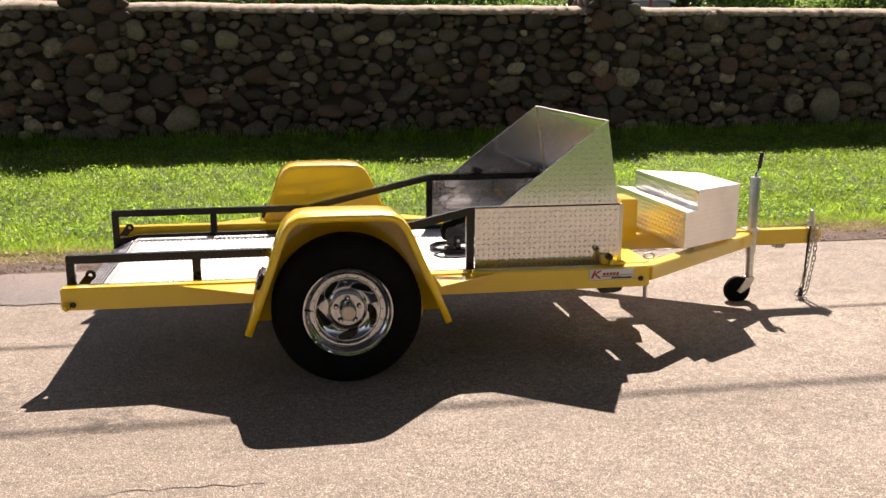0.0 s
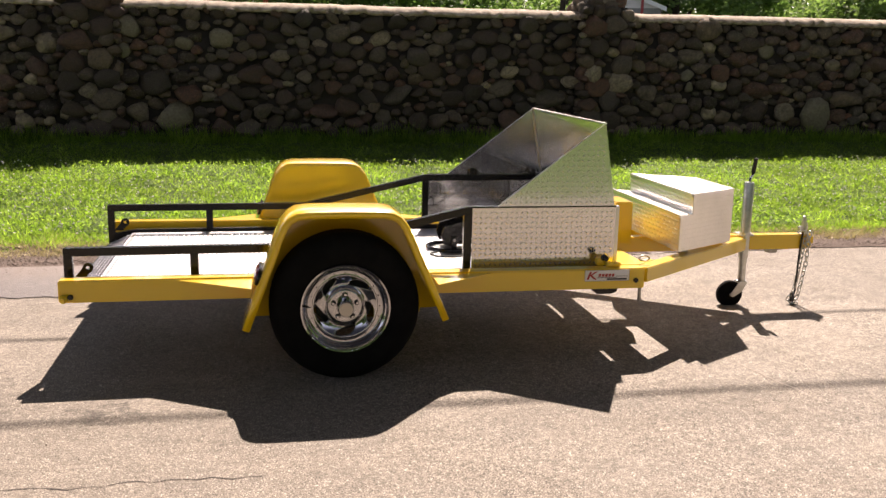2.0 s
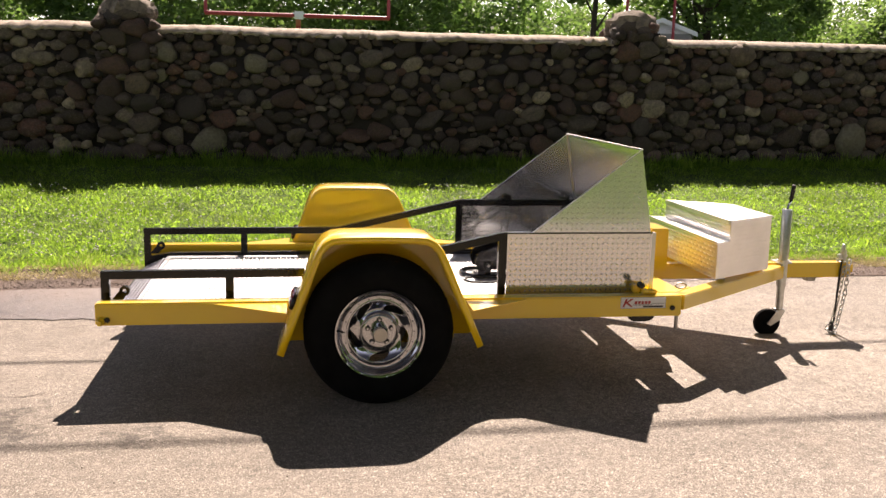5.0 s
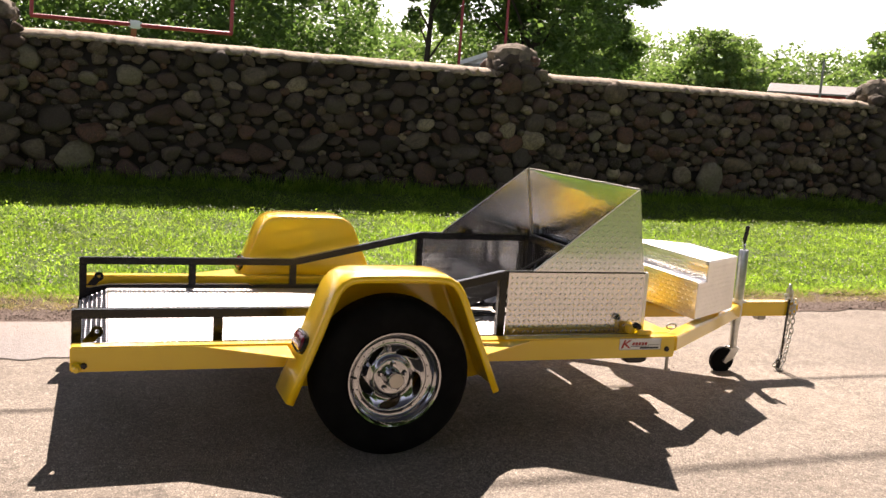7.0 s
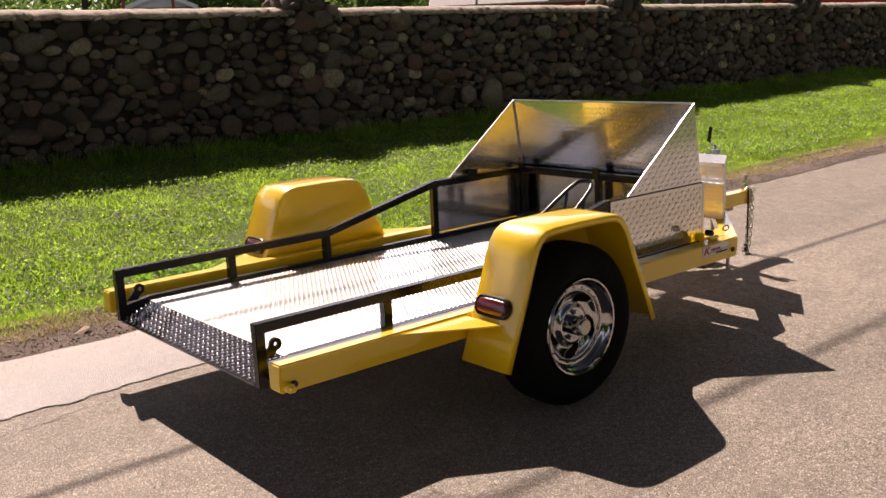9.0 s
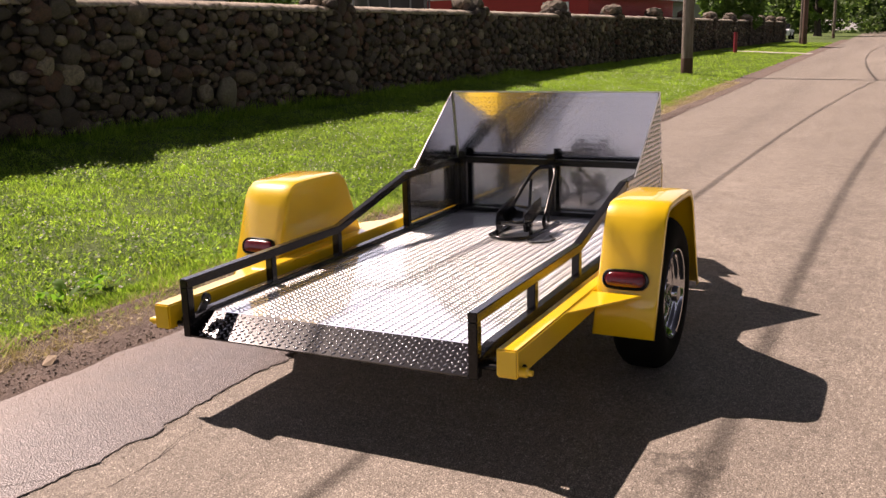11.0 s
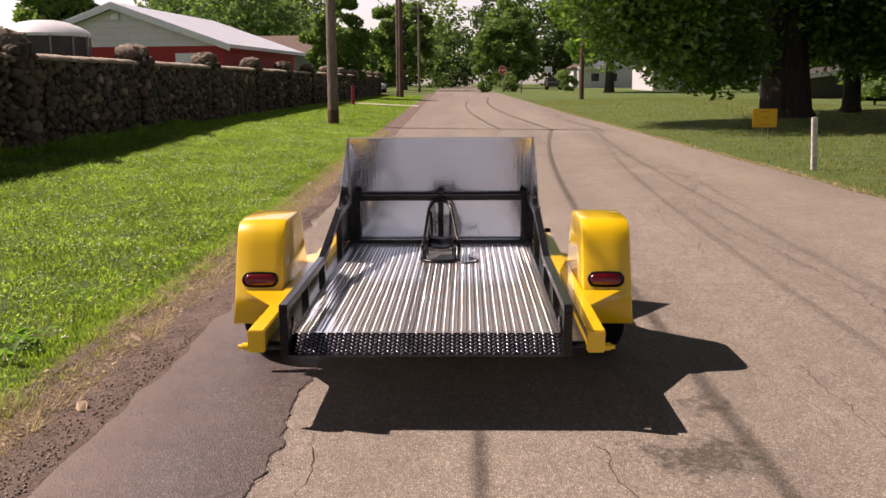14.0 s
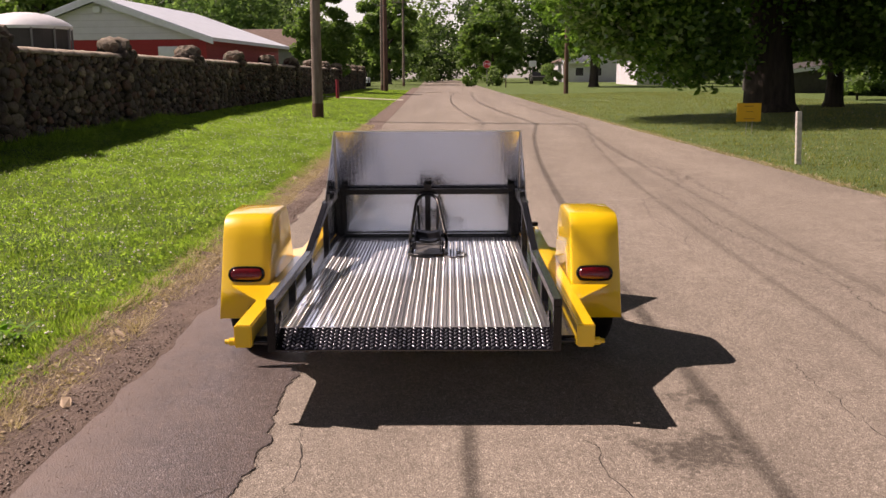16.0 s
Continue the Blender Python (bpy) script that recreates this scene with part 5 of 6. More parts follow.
shed = gabled("red_shed", "long low red shed with a grey metal roof", rx, rx + 15, ry, ry + 5, 4.9, 5.55, REDWALL, REDWALL, GREYROOF, -42.0, None, 0.4)
window(shed, "y", ry - 0.01, rx + 0.8, rx + 1.8, 3.0, 4.2)
part("vent_pole", pipe([(rx + 3.6, ry - 0.3, 4.0), (rx + 3.6, ry - 0.3, 7.6)], 0.10), GREYWALL, shed)
wx, wy = polar(EYE, 26.3, 60)
hut = gabled("white_hut", "small white-gabled field hut", wx - 2.0, wx + 2.0, wy, wy + 3.6, 4.5, 5.2, GREYWALL, WHITESIDE, WHITE, 70.0, None, 0.3)
white_house = gabled("white_house", "white clapboard house with a porch by the trees", 122, 134, -25, -15.2, 3.6, 5.6, WHITESIDE, WHITESIDE, BROWNROOF)
window(white_house, "x", 121.99, -18.0, -16.8, 1.6, 2.8)
window(white_house, "x", 121.99, -20.4, -19.2, 1.6, 2.8)
part("porch_post", box(120.5, 120.7, -15.8, -15.6, 0.3, 3.3, 0.02), WHITE, white_house)
part("porch_roof", box(120.3, 122.0, -19.0, -15.1, 3.3, 3.5, 0.02), WHITE, white_house)
cream = gabled("cream_house", "cream clapboard house half hidden by trees", 92, 104, -23.4, -19.2, 3.6, 4.8, WHITESIDE, WHITESIDE, BROWNROOF)
window(cream, "x", 91.99, -22.4, -21.4, 1.5, 2.7)
# a pale shed; the trees' shade is painted in by the dark wall colour
garage = gabled("low_shed", "low pale shed with tree shade painted into its dark colour", 54, 64, -32.5, -21.4, 1.75, 2.4, KIOSK, KIOSK, KIOSK)
window(garage, "x", 53.99, -25.0, -24.0, 0.9, 1.6)

kiosk = thing("round_kiosk", "small dark round kiosk with a white domed roof", "kiosk")
kz = land(15.9, 9.2)
part("wall", lathe([(0.0, kz), (0.91, kz), (0.91, 2.62), (0.0, 2.62)], 24, "z", (15.9, 9.2, 0)), KIOSK, kiosk)
part("roof", lathe([(0.0, 2.96), (0.25, 2.945), (0.5, 2.90), (0.75, 2.81), (0.92, 2.71), (0.98, 2.64), (0.96, 2.58), (0.0, 2.58)], 24, "z", (15.9, 9.2, 0)), WHITE, kiosk, "white domed roof", True)
for k in range(12):
    a = 2 * math.pi * k / 12
    part("batten", pipe([(15.9 + 0.95 * math.cos(a), 9.2 + 0.95 * math.sin(a), kz), (15.9 + 0.95 * math.cos(a), 9.2 + 0.95 * math.sin(a), 2.6)], 0.025, 6), GREYWALL, kiosk)

goal = thing("goal_post", "red football goal post on the field", "goal post")
gz = 3.5
for x in (-3.33, 2.80):
    part("upright", pipe([(x, 28, gz), (x, 28, 9.2)], 0.06, 8), REDPIPE, goal)
part("crossbar", pipe([(-3.36, 28, gz), (2.83, 28, gz)], 0.07, 8), REDPIPE, goal)
part("post", pipe([(-0.27, 30, land(0, 30) - 0.1), (-0.27, 30, 2.5), (-0.27, 29.3, 3.3), (-0.27, 28, gz)], 0.09, 8), REDPIPE, goal)
part("pad", box(-0.45, -0.05, 27.9, 28.1, gz - 0.12, gz + 0.14, 0.05), WHITE, goal, "white pad at the crossbar's middle")
for deg, d, h in ((20.8, 58, 9.5), (23.5, 58, 9.5)):
    x, y = polar(EYE, deg, d)
    ob = thing("field_pole", "thin dark red pole on the field", "pole", group="field poles")
    part("shaft", pipe([(x, y, land(x, y) - 0.1), (x, y, h)], 0.09, 8), REDPIPE, ob)

# ---- poles, wires, signs ----
def utility_pole(x, y, h, r, wood, label, arm=True):
    ob = thing("utility_pole", label, "utility pole", group="utility poles")
    z = land(x, y)
    part("shaft", pipe([(x, y, z - 0.2), (x, y, z + h)], r, 14, r * 0.7), wood, ob, "", True)
    part("base_band", pipe([(x, y, z - 0.2), (x, y, z + 0.45)], r * 1.03, 14), DARKWOOD, ob)
    if arm:
        part("cross_arm", box(x - 0.06, x + 0.06, y - 1.1, y + 1.1, z + h - 0.7, z + h - 0.58, 0.01), wood, ob)
        for k in (-1.0, -0.45, 0.45, 1.0):
            part("insulator", lathe([(0.0, 0.16), (0.04, 0.15), (0.05, 0.05), (0.03, 0.0)], 8, "z", (x, y + k, z + h - 0.58)), GREYWALL, ob)
    return ob


utility_pole(24.8, 4.05, 9.6, 0.175, POLEWOOD, "weathered grey utility pole on the grass bank")
utility_pole(-25.3, 4.05, 9.6, 0.175, POLEWOOD, "weathered grey utility pole on the grass bank")
utility_pole(68.5, 4.85, 10.0, 0.19, DARKWOOD, "brown utility pole beside the road")
utility_pole(70.5, 5.25, 10.0, 0.14, POLEWOOD, "grey utility pole beside the road", False)
utility_pole(98, 4.9, 9.5, 0.14, POLEWOOD, "grey utility pole beside the road")
utility_pole(60, -8.1, 9.0, 0.16, DARKWOOD, "brown utility pole on the lawn", False)


def wire(a, b, sag, r):
    pts = []
    for k in range(33):
        u = k / 32
        p = Vector(a).lerp(Vector(b), u)
        p.z -= sag * 4 * u * (1 - u)
        pts.append(p)
    ob = mesh_object("overhead_wire", pipe(pts, r, 6), CABLE)
    return tagged(ob, "black overhead cable strung between utility poles", "wire", "overhead wires")


wire((-25.5, 3.98, 6.40), (24.8, 3.98, 6.40), 1.30, 0.015)
wire((-25.0, 3.95, 8.24), (24.8, 3.95, 8.24), 1.80, 0.018)
wire((-25.0, 3.05, 8.90), (24.8, 3.05, 8.90), 2.18, 0.008)
wire((-25.0, 3.60, 9.25), (24.8, 3.60, 9.25), 1.08, 0.008)
wire((24.8, 3.98, 6.4), (68.5, 4.8, 7.0), 0.9, 0.022)
wire((24.8, 3.95, 8.24), (68.5, 4.8, 8.5), 0.9, 0.026)
wire((24.8, 3.05, 8.9), (68.5, 3.85, 9.9), 0.9, 0.016)
wire((68.5, 4.8, 8.5), (98, 4.9, 8.8), 0.8, 0.02)
wire((68.5, 4.8, 8.9), (130, -9.0, 9.6), 1.4, 0.025)

sign = thing("yard_sign", "yellow yard sign with illegible lines on wire legs", "sign")
sx, sy, szz = 17.6, -7.35, land(17.6, -7.35)
plate = part("plate", box(sx - 0.006, sx + 0.006, sy - 0.29, sy + 0.29, szz + 0.30, szz + 0.74, 0.002), SIGNYEL, sign)
for z0, a, b in ((0.66, 0.12, -0.10), (0.53, 0.06, -0.10), (0.36, 0.12, -0.14)):
    part("text_bar", box(sx - 0.009, sx - 0.0055, sy + b, sy + a, szz + z0, szz + z0 + 0.016, 0), SIGNTEXT, plate)
for k in (-0.09, 0.05):
    part("leg", pipe([(sx, sy + k, szz - 0.05), (sx, sy + k, szz + 0.31)], 0.008, 6), STEEL, sign)
post = thing("marker_post", "short weathered white wooden marker post", "post")
px, py = 10.35, -5.92
pz = land(px, py)
part("shaft", box(px - 0.04, px + 0.04, py - 0.042, py + 0.042, pz - 0.1, pz + 0.86, 0.008), OLDWHITE, post).matrix_basis = Matrix.Translation((px, py, pz)) @ Matrix.Rotation(radians(-2.5), 4, "X") @ Matrix.Translation((-px, -py, -pz))

stop = thing("stop_sign", "red octagonal stop sign on a steel post", "sign")
qx, qy = 91.8, -3.9
qz = land(qx, qy)
octagon = [(qy + 0.40 * math.cos(radians(22.5 + 45 * k)), qz + 2.3 + 0.40 * math.sin(radians(22.5 + 45 * k))) for k in range(8)]
rim_ = [(qy + 0.43 * math.cos(radians(22.5 + 45 * k)), qz + 2.3 + 0.43 * math.sin(radians(22.5 + 45 * k))) for k in range(8)]
part("border", prism(rim_, "x", qx - 0.01, qx), WHITE, stop)
part("plate", prism(octagon, "x", qx - 0.016, qx - 0.011), STOPRED, stop)
part("pole", pipe([(qx + 0.04, qy, qz - 0.1), (qx + 0.04, qy, qz + 2.6)], 0.035, 8), STEEL, stop)
text = bpy.data.curves.new("stop_lettering", "FONT")
text.body, text.size, text.extrude, text.align_x, text.align_y = "STOP", 0.34, 0.003, "CENTER", "CENTER"
lettering = new("lettering", text)
lettering.data.materials.append(WHITE)
lettering.parent = stop
lettering.matrix_basis = pose(qx - 0.02, qy, qz + 2.3, 90, 0, -90)

hoop = thing("basketball_hoop", "white basketball backboard on a pole", "basketball hoop")
hz = land(112, -9.2)
part("backboard", box(112, 112.06, -10.75, -9.85, hz + 2.1, hz + 2.8, 0.02), WHITE, hoop)
part("pole", pipe([(112.2, -10.3, hz - 0.1), (112.2, -10.3, hz + 2.3)], 0.07, 8), INK, hoop)
mail = thing("mailbox", "pale mailbox on a dark post by the road", "mailbox")
mz = land(88, -5.6)
part("box", box(87.7, 88.3, -5.75, -5.45, mz + 1.0, mz + 1.25, 0.03), WHITE, mail)
part("post", box(87.95, 88.05, -5.65, -5.55, mz - 0.1, mz + 1.0, 0.01), DARKWOOD, mail)
hyd = thing("red_marker_post", "short red post on the grass by the wall", "post")
part("shaft", pipe([(44, 5.7, land(44, 5.7) - 0.1), (44, 5.7, land(44, 5.7) + 1.0)], 0.09, 10), REDPIPE, hyd)
path = sheet("side_path", spread((46, 48, 3)), lambda x: [grass_edge(x) - 0.3, 3.6, 4.6, 5.6, 6.8], CONCRETE, 0.03)
tagged(path, "pale concrete path across the grass bank", "path", kind="structure")


def parked_car(x, y, colour, label):
    ob = thing("parked_car", label, "car")
    z = land(x, y)
    part("body", prism([(x - 2.1, z + 0.35), (x + 2.1, z + 0.35), (x + 2.1, z + 0.8), (x + 1.3, z + 0.92), (x - 1.2, z + 0.95), (x - 2.1, z + 0.85)], "y", y - 0.85, y + 0.85, 0.05), colour, ob)
    part("cabin", prism([(x - 1.3, z + 0.93), (x + 1.2, z + 0.9), (x + 0.6, z + 1.42), (x - 0.9, z + 1.45)], "y", y - 0.75, y + 0.75, 0.06), GLASSDARK, ob)
    for dx in (-1.3, 1.3):
        for s in (-1, 1):
            part("wheel", lathe([(0.0, -0.1), (0.32, -0.1), (0.34, -0.05), (0.34, 0.05), (0.32, 0.1), (0.0, 0.1)], 18, "y", (x + dx, y + s * 0.8, z + 0.34)), RUBBER, ob)
    return ob


parked_car(108, -10.6, INK, "dark car parked by the house")
parked_car(92, 9.0, WHITE, "pale car parked past the wall's end")


# ---- the stone wall ----
PILLARS = [-21.5, -15.2, -8.8, -2.44, 4.2, 10.75, 16.95, 23.2, 29.3, 35.6, 41.9, 48.2, 54.5, 60.8, 67.1, 73.4, 79.7]


def wall_top(x):
    return 2.02 + 0.0022 * max(0, x)


def stone_template(seed, sub=1):
    """A rounded, slightly knobbly field stone about one unit across."""
    bm = bmesh.new()
    bmesh.ops.create_icosphere(bm, subdivisions=sub + 1, radius=0.5)
    pick = random.Random(seed)
    cuts = []
    for _ in range(9):
        nrm = Vector((pick.gauss(0, 1), pick.gauss(0, 0.6), pick.gauss(0, 1))).normalized()
        cuts.append((nrm, pick.uniform(0.33, 0.47)))
    cuts.append((Vector((pick.gauss(0, 0.2), -1, pick.gauss(0, 0.2))).normalized(), 0.36))
    cuts.append((Vector((pick.gauss(0, 0.2), 1, pick.gauss(0, 0.2))).normalized(), 0.36))
    for v in bm.verts:
        d = v.co.normalized()
        n = noise.noise(d * 1.3 + Vector((seed * 7.1, 0, 0))) * 0.16 + noise.noise(d * 3.1 + Vector((0, seed * 3.3, 0))) * 0.06
        v.co = d * 0.56 * (1 + n)
        for nrm, off in cuts:
            over = v.co.dot(nrm) - off
            if over > 0:
                v.co -= nrm * over * 0.95
    me = bpy.data.meshes.new("stone")
    bm.to_mesh(me)
    bm.free()
    for p in me.polygons:
        p.use_smooth = True
    me.materials.append(STONE)
    return me


ROUND = [stone_template(k) for k in range(10)]
COARSE = []
for k in range(6):
    me = stone_template(40 + k, 0)
    v = np.zeros(len(me.vertices) * 3)
    me.vertices.foreach_get("co", v)
    COARSE.append((v.reshape(-1, 3), np.array([p.vertices[:] for p in me.polygons])))
FINE = []
for me in ROUND:
    v = np.zeros(len(me.vertices) * 3)
    me.vertices.foreach_get("co", v)
    FINE.append((v.reshape(-1, 3), np.array([p.vertices[:] for p in me.polygons])))


def pack(x0, x1, low, top, classes, rng, tight=0.795, first=()):
    """Stones of falling size, laid without much overlap; low(x) and top(x) bound them."""
    cell, grid, out = 0.30, {}, []
    for x, z, r in first:
        if x0 < x < x1:
            grid.setdefault((int(x // cell), int(z // cell)), []).append((x, z, r))
            out.append((x, z, r))
    for r0, r1, tries in classes:
        for _ in range(int(tries * (x1 - x0))):
            r = rng.uniform(r0, r1)
            x = rng.uniform(x0 + r * 0.7, x1 - r * 0.7)
            lo, hi = low(x) + r * 0.55, top(x) - r * 0.6
            if hi <= lo:
                continue
            z = rng.uniform(lo, hi)
            i, j = int(x // cell), int(z // cell)
            free = True
            for a in (i - 1, i, i + 1):
                for b in (j - 1, j, j + 1):
                    for px, pz, pr in grid.get((a, b), ()):
                        dx, dz = (x - px) * 0.86, (z - pz) * 1.12
                        if dx * dx + dz * dz < (tight * (r + pr)) ** 2:
                            free = False
                            break
                    if not free:
                        break
                if not free:
                    break
            if free:
                grid.setdefault((i, j), []).append((x, z, r))
                out.append((x, z, r))
    return out


# stones that stand out: pale ones, then plain ones, each by its place along the wall, height and radius
PALE_STONES = [(-2.00, 1.72, 0.16), (-0.88, 1.59, 0.15), (-2.05, 1.43, 0.10), (-1.32, 1.53, 0.11), (-1.45, 0.61, 0.21), (7.46, 0.73, 0.24), (5.43, 1.23, 0.10), (5.48, 1.08, 0.08), (6.62, 1.58, 0.13)]
MARKED_STONES = [(-3.11, 1.67, 0.12), (-3.08, 1.21, 0.14), (-1.69, 1.05, 0.17), (-1.30, 0.89, 0.16), (-1.90, 0.67, 0.14), (-0.23, 1.24, 0.12), (4.71, 1.36, 0.10), (5.95, 1.30, 0.15), (6.16, 1.11, 0.13), (6.95, 0.73, 0.16), (7.99, 1.35, 0.14), (3.26, 1.13, 0.14)]
SIZES = [(0.15, 0.19, 0.8), (0.115, 0.15, 9), (0.085, 0.115, 80), (0.06, 0.085, 300), (0.038, 0.055, 380)]
rng = np.random.default_rng(5)
wall = new("wall_north")
tagged(wall, "old field-stone wall with a pale weathered coping, in its own shade", "stone wall", kind="structure")
# rubble core
xs = spread((-24, WALL_END, 106))
core, cf = [], []
for x in xs:
    y, z0, z1 = wall_y(x) + 0.075, land(x, 7.3) - 0.3, wall_top(x) - 0.02
    core += [(x, y, z0), (x, y, z1), (x, y + 0.42, z1), (x, y + 0.42, z0)]
for i in range(len(xs) - 1):
    for k in range(4):
        a, b = i * 4 + k, i * 4 + (k + 1) % 4
        cf.append((a, a + 4, b + 4, b))
cf += [(0, 1, 2, 3), tuple(len(core) - 4 + k for k in (3, 2, 1, 0))]
data_object("core", core, cf, MORTAR, wall)
# coping, rough along its edges
xs = spread((-24, -6, 60), (-6, 24, 1100), (24, WALL_END, 320))
cap, cf = [], []
for x in xs:
    e = 0.025 * noise.noise(Vector((x * 1.3, 0, 5))) + 0.02 * noise.noise(Vector((x * 5.3, 0, 6)))
    chip = 0.06 * abs(noise.noise(Vector((x * 6.0, 1, 1)))) + 0.08 * max(0.0, noise.noise(Vector((x * 13.0, 1, 1)))) + 0.04 * noise.noise(Vector((x * 27, 2, 1)))
    t = wall_top(x) + 0.02 * noise.noise(Vector((x * 1.1, 3, 0))) + 0.008 * noise.noise(Vector((x * 5, 8, 0)))
    y = wall_y(x)
    low = t - 0.062 + chip
    cap += [(x, y + 0.05, t - 0.085), (x, y - 0.030 + e, low - 0.012), (x, y - 0.030 + e, low), (x, y + 0.06, t + 0.004 + 0.3 * chip), (x, y + 0.23, t + 0.045), (x, y + 0.42, t + 0.01), (x, y + 0.50, t - 0.06)]
for i in range(len(xs) - 1):
    for k in range(6):
        a = i * 7 + k
        cf.append((a, a + 7, a + 8, a + 1))
data_object("coping", cap, cf, COPING, wall, True)


def bury(stones, y_of, templates, rng, depth=(0.6, 0.85)):
    """Joins stones into one set of vertices and faces."""
    vs, fs, n = [], [], 0
    for x, z, r in stones:
        v, f = templates[rng.integers(len(templates))]
        k = rng.uniform(0, 6.28)
        stretch = rng.uniform(1.0, 1.38)
        q = np.array(Euler((rng.normal() * 0.3, rng.normal() * 0.25, 3.14 * rng.integers(2) + rng.normal() * 0.3)).to_matrix())
        s = np.array([2.1 * r * stretch, 2.0 * r * rng.uniform(*depth), 1.95 * r / stretch ** 0.5])
        vs.append((v @ q.T) * s + np.array([x, y_of(x) + 0.035 + rng.uniform(-0.03, 0.025), z]))
        fs.append(f + n)
        n += len(v)
    return np.concatenate(vs), np.concatenate(fs)


bays = []
for a, b in zip(PILLARS, PILLARS[1:] + [WALL_END]):
    bays.append((a + 0.36, b - 0.36 if b < WALL_END else b))
near_stones, rest, far_rest = [], [], []
for a, b in bays:
    if b < -8.5:
        continue
    far = a > 24
    classes = [(r0, r1, n * (0.6 if far else 1.0)) for r0, r1, n in (SIZES[:4] if far else SIZES)]
    for st in pack(a, b, lambda x: land(x, 7.3), lambda x: wall_top(x) - 0.05, classes, rng, first=PALE_STONES + MARKED_STONES):
        if far:
            far_rest.append(st)
        elif st in PALE_STONES or st in MARKED_STONES or (-1.0 < st[0] < 3.8 and st[2] > 0.057 and len(near_stones) < 275):
            near_stones.append(st)
        else:
            rest.append(st)
v, f = bury(rest, wall_y, FINE, rng)
tagged(data_object("rubble_stones", v, f, STONE, wall, True), kind="stuff")
v, f = bury(far_rest, wall_y, COARSE, rng)
tagged(data_object("distant_rubble_stones", v, f, STONE, wall, True), kind="stuff")
def pale_copy(shape):
    me = shape.copy()
    me.materials[0] = PALESTONE
    return me


for x, z, r in near_stones:
    shape = ROUND[rng.integers(len(ROUND))]
    st = new("stone", pale_copy(shape) if (x, z, r) in PALE_STONES else shape)
    st.parent = wall
    k = 1.04 if (x, z, r) in PALE_STONES + MARKED_STONES else rng.uniform(1.0, 1.38)
    st.matrix_basis = Matrix.LocRotScale((x, wall_y(x) + 0.035 + rng.uniform(-0.03, 0.025), z), Euler((rng.normal() * 0.3, rng.normal() * 0.25, math.pi * int(rng.integers(2)) + rng.normal() * 0.3)),
                                         (2.1 * r * k, 2.0 * r * rng.uniform(0.55, 0.8), 1.95 * r / k ** 0.5))


def pillar(x, near):
    """A square pier of larger stones with a rough domed cap."""
    ob = new("wall_pillar")
    tagged(ob, "field-stone wall pier with a rough domed cap", "pillar", "wall piers", "structure")
    y, z0, zt = wall_y(x) - 0.125, land(x, 7.2) - 0.2, wall_top(x) + 0.10
    part("core", box(x - 0.31, x + 0.31, y + 0.06, y + 0.74, z0, zt, 0.02), MORTAR, ob)
    low, top = lambda q: z0 + 0.22, lambda q: zt
    stones = []
    for px_, pz_, pr in pack(x - 0.40, x + 0.40, low, top, [(0.12, 0.155, 100), (0.09, 0.12, 240), (0.06, 0.085, 300), (0.04, 0.05, 300)], rng, 0.84):
        k = rng.uniform(0.95, 1.3)
        stones.append((px_, pz_, 2.05 * pr * k, 1.95 * pr / k ** 0.5))
    for sx_, sz_, w, h in stones:
        if near:
            st = new("stone", ROUND[rng.integers(len(ROUND))])
            st.parent = ob
            st.matrix_basis = Matrix.LocRotScale((sx_, y + 0.05, sz_), Euler((rng.normal() * 0.1, rng.normal() * 0.08, math.pi * int(rng.integers(2)))), (w * 1.1, 0.22, h * 1.08))
    if not near:
        vs, fs, n = [], [], 0
        for sx_, sz_, w, h in stones:
            v, f = COARSE[rng.integers(len(COARSE))]
            vs.append(v * np.array([w * 1.08, 0.22, h * 1.05]) + np.array([sx_, y + 0.05, sz_]))
            fs.append(f + n)
            n += len(v)
        tagged(data_object("pier_stones", np.concatenate(vs), np.concatenate(fs), STONE, ob, True), kind="stuff")
    # side stones
    vs, fs, n = [], [], 0
    for side in (-1, 1):
        z = z0 + 0.22
        while z < zt - 0.08:
            h = rng.uniform(0.15, 0.25)
            for yy in (y + 0.16, y + 0.42, y + 0.66):
                v, f = COARSE[rng.integers(len(COARSE))]
                vs.append(v * np.array([0.20, 0.30, h * 1.08]) + np.array([x + side * 0.30, yy, z + h / 2]))
                fs.append(f + n)
                n += len(v)
            z += h
    tagged(data_object("side_stones", np.concatenate(vs), np.concatenate(fs), STONE, ob, True), kind="stuff")
    # cap: a ragged dome, overhanging, with stones along its rim
    bm = bmesh.new()
    bmesh.ops.create_icosphere(bm, subdivisions=3, radius=1.0)
    for v in bm.verts:
        d = v.co.copy()
        k = 1 + 0.20 * noise.noise(d * 2.2 + Vector((x, 0, 0))) + 0.16 * noise.noise(d * 5.5 + Vector((0, x, 0))) + 0.10 * noise.noise(d * 12 + Vector((0, 0, x)))
        v.co = Vector((x + d.x * 0.335 * k, y + 0.38 + d.y * 0.37 * k, zt + 0.06 + (d.z ** 0.75 * 0.25 * k if d.z > 0 else d.z * 0.09)))
    part("cap", bm, CAPSTONE, ob, "rough domed stone cap", True)
    for k in range(9):
        a = 2 * math.pi * k / 9 + rng.uniform(-0.2, 0.2)
        st = new("cap_stone", ROUND[rng.integers(len(ROUND))])
        st.parent = ob
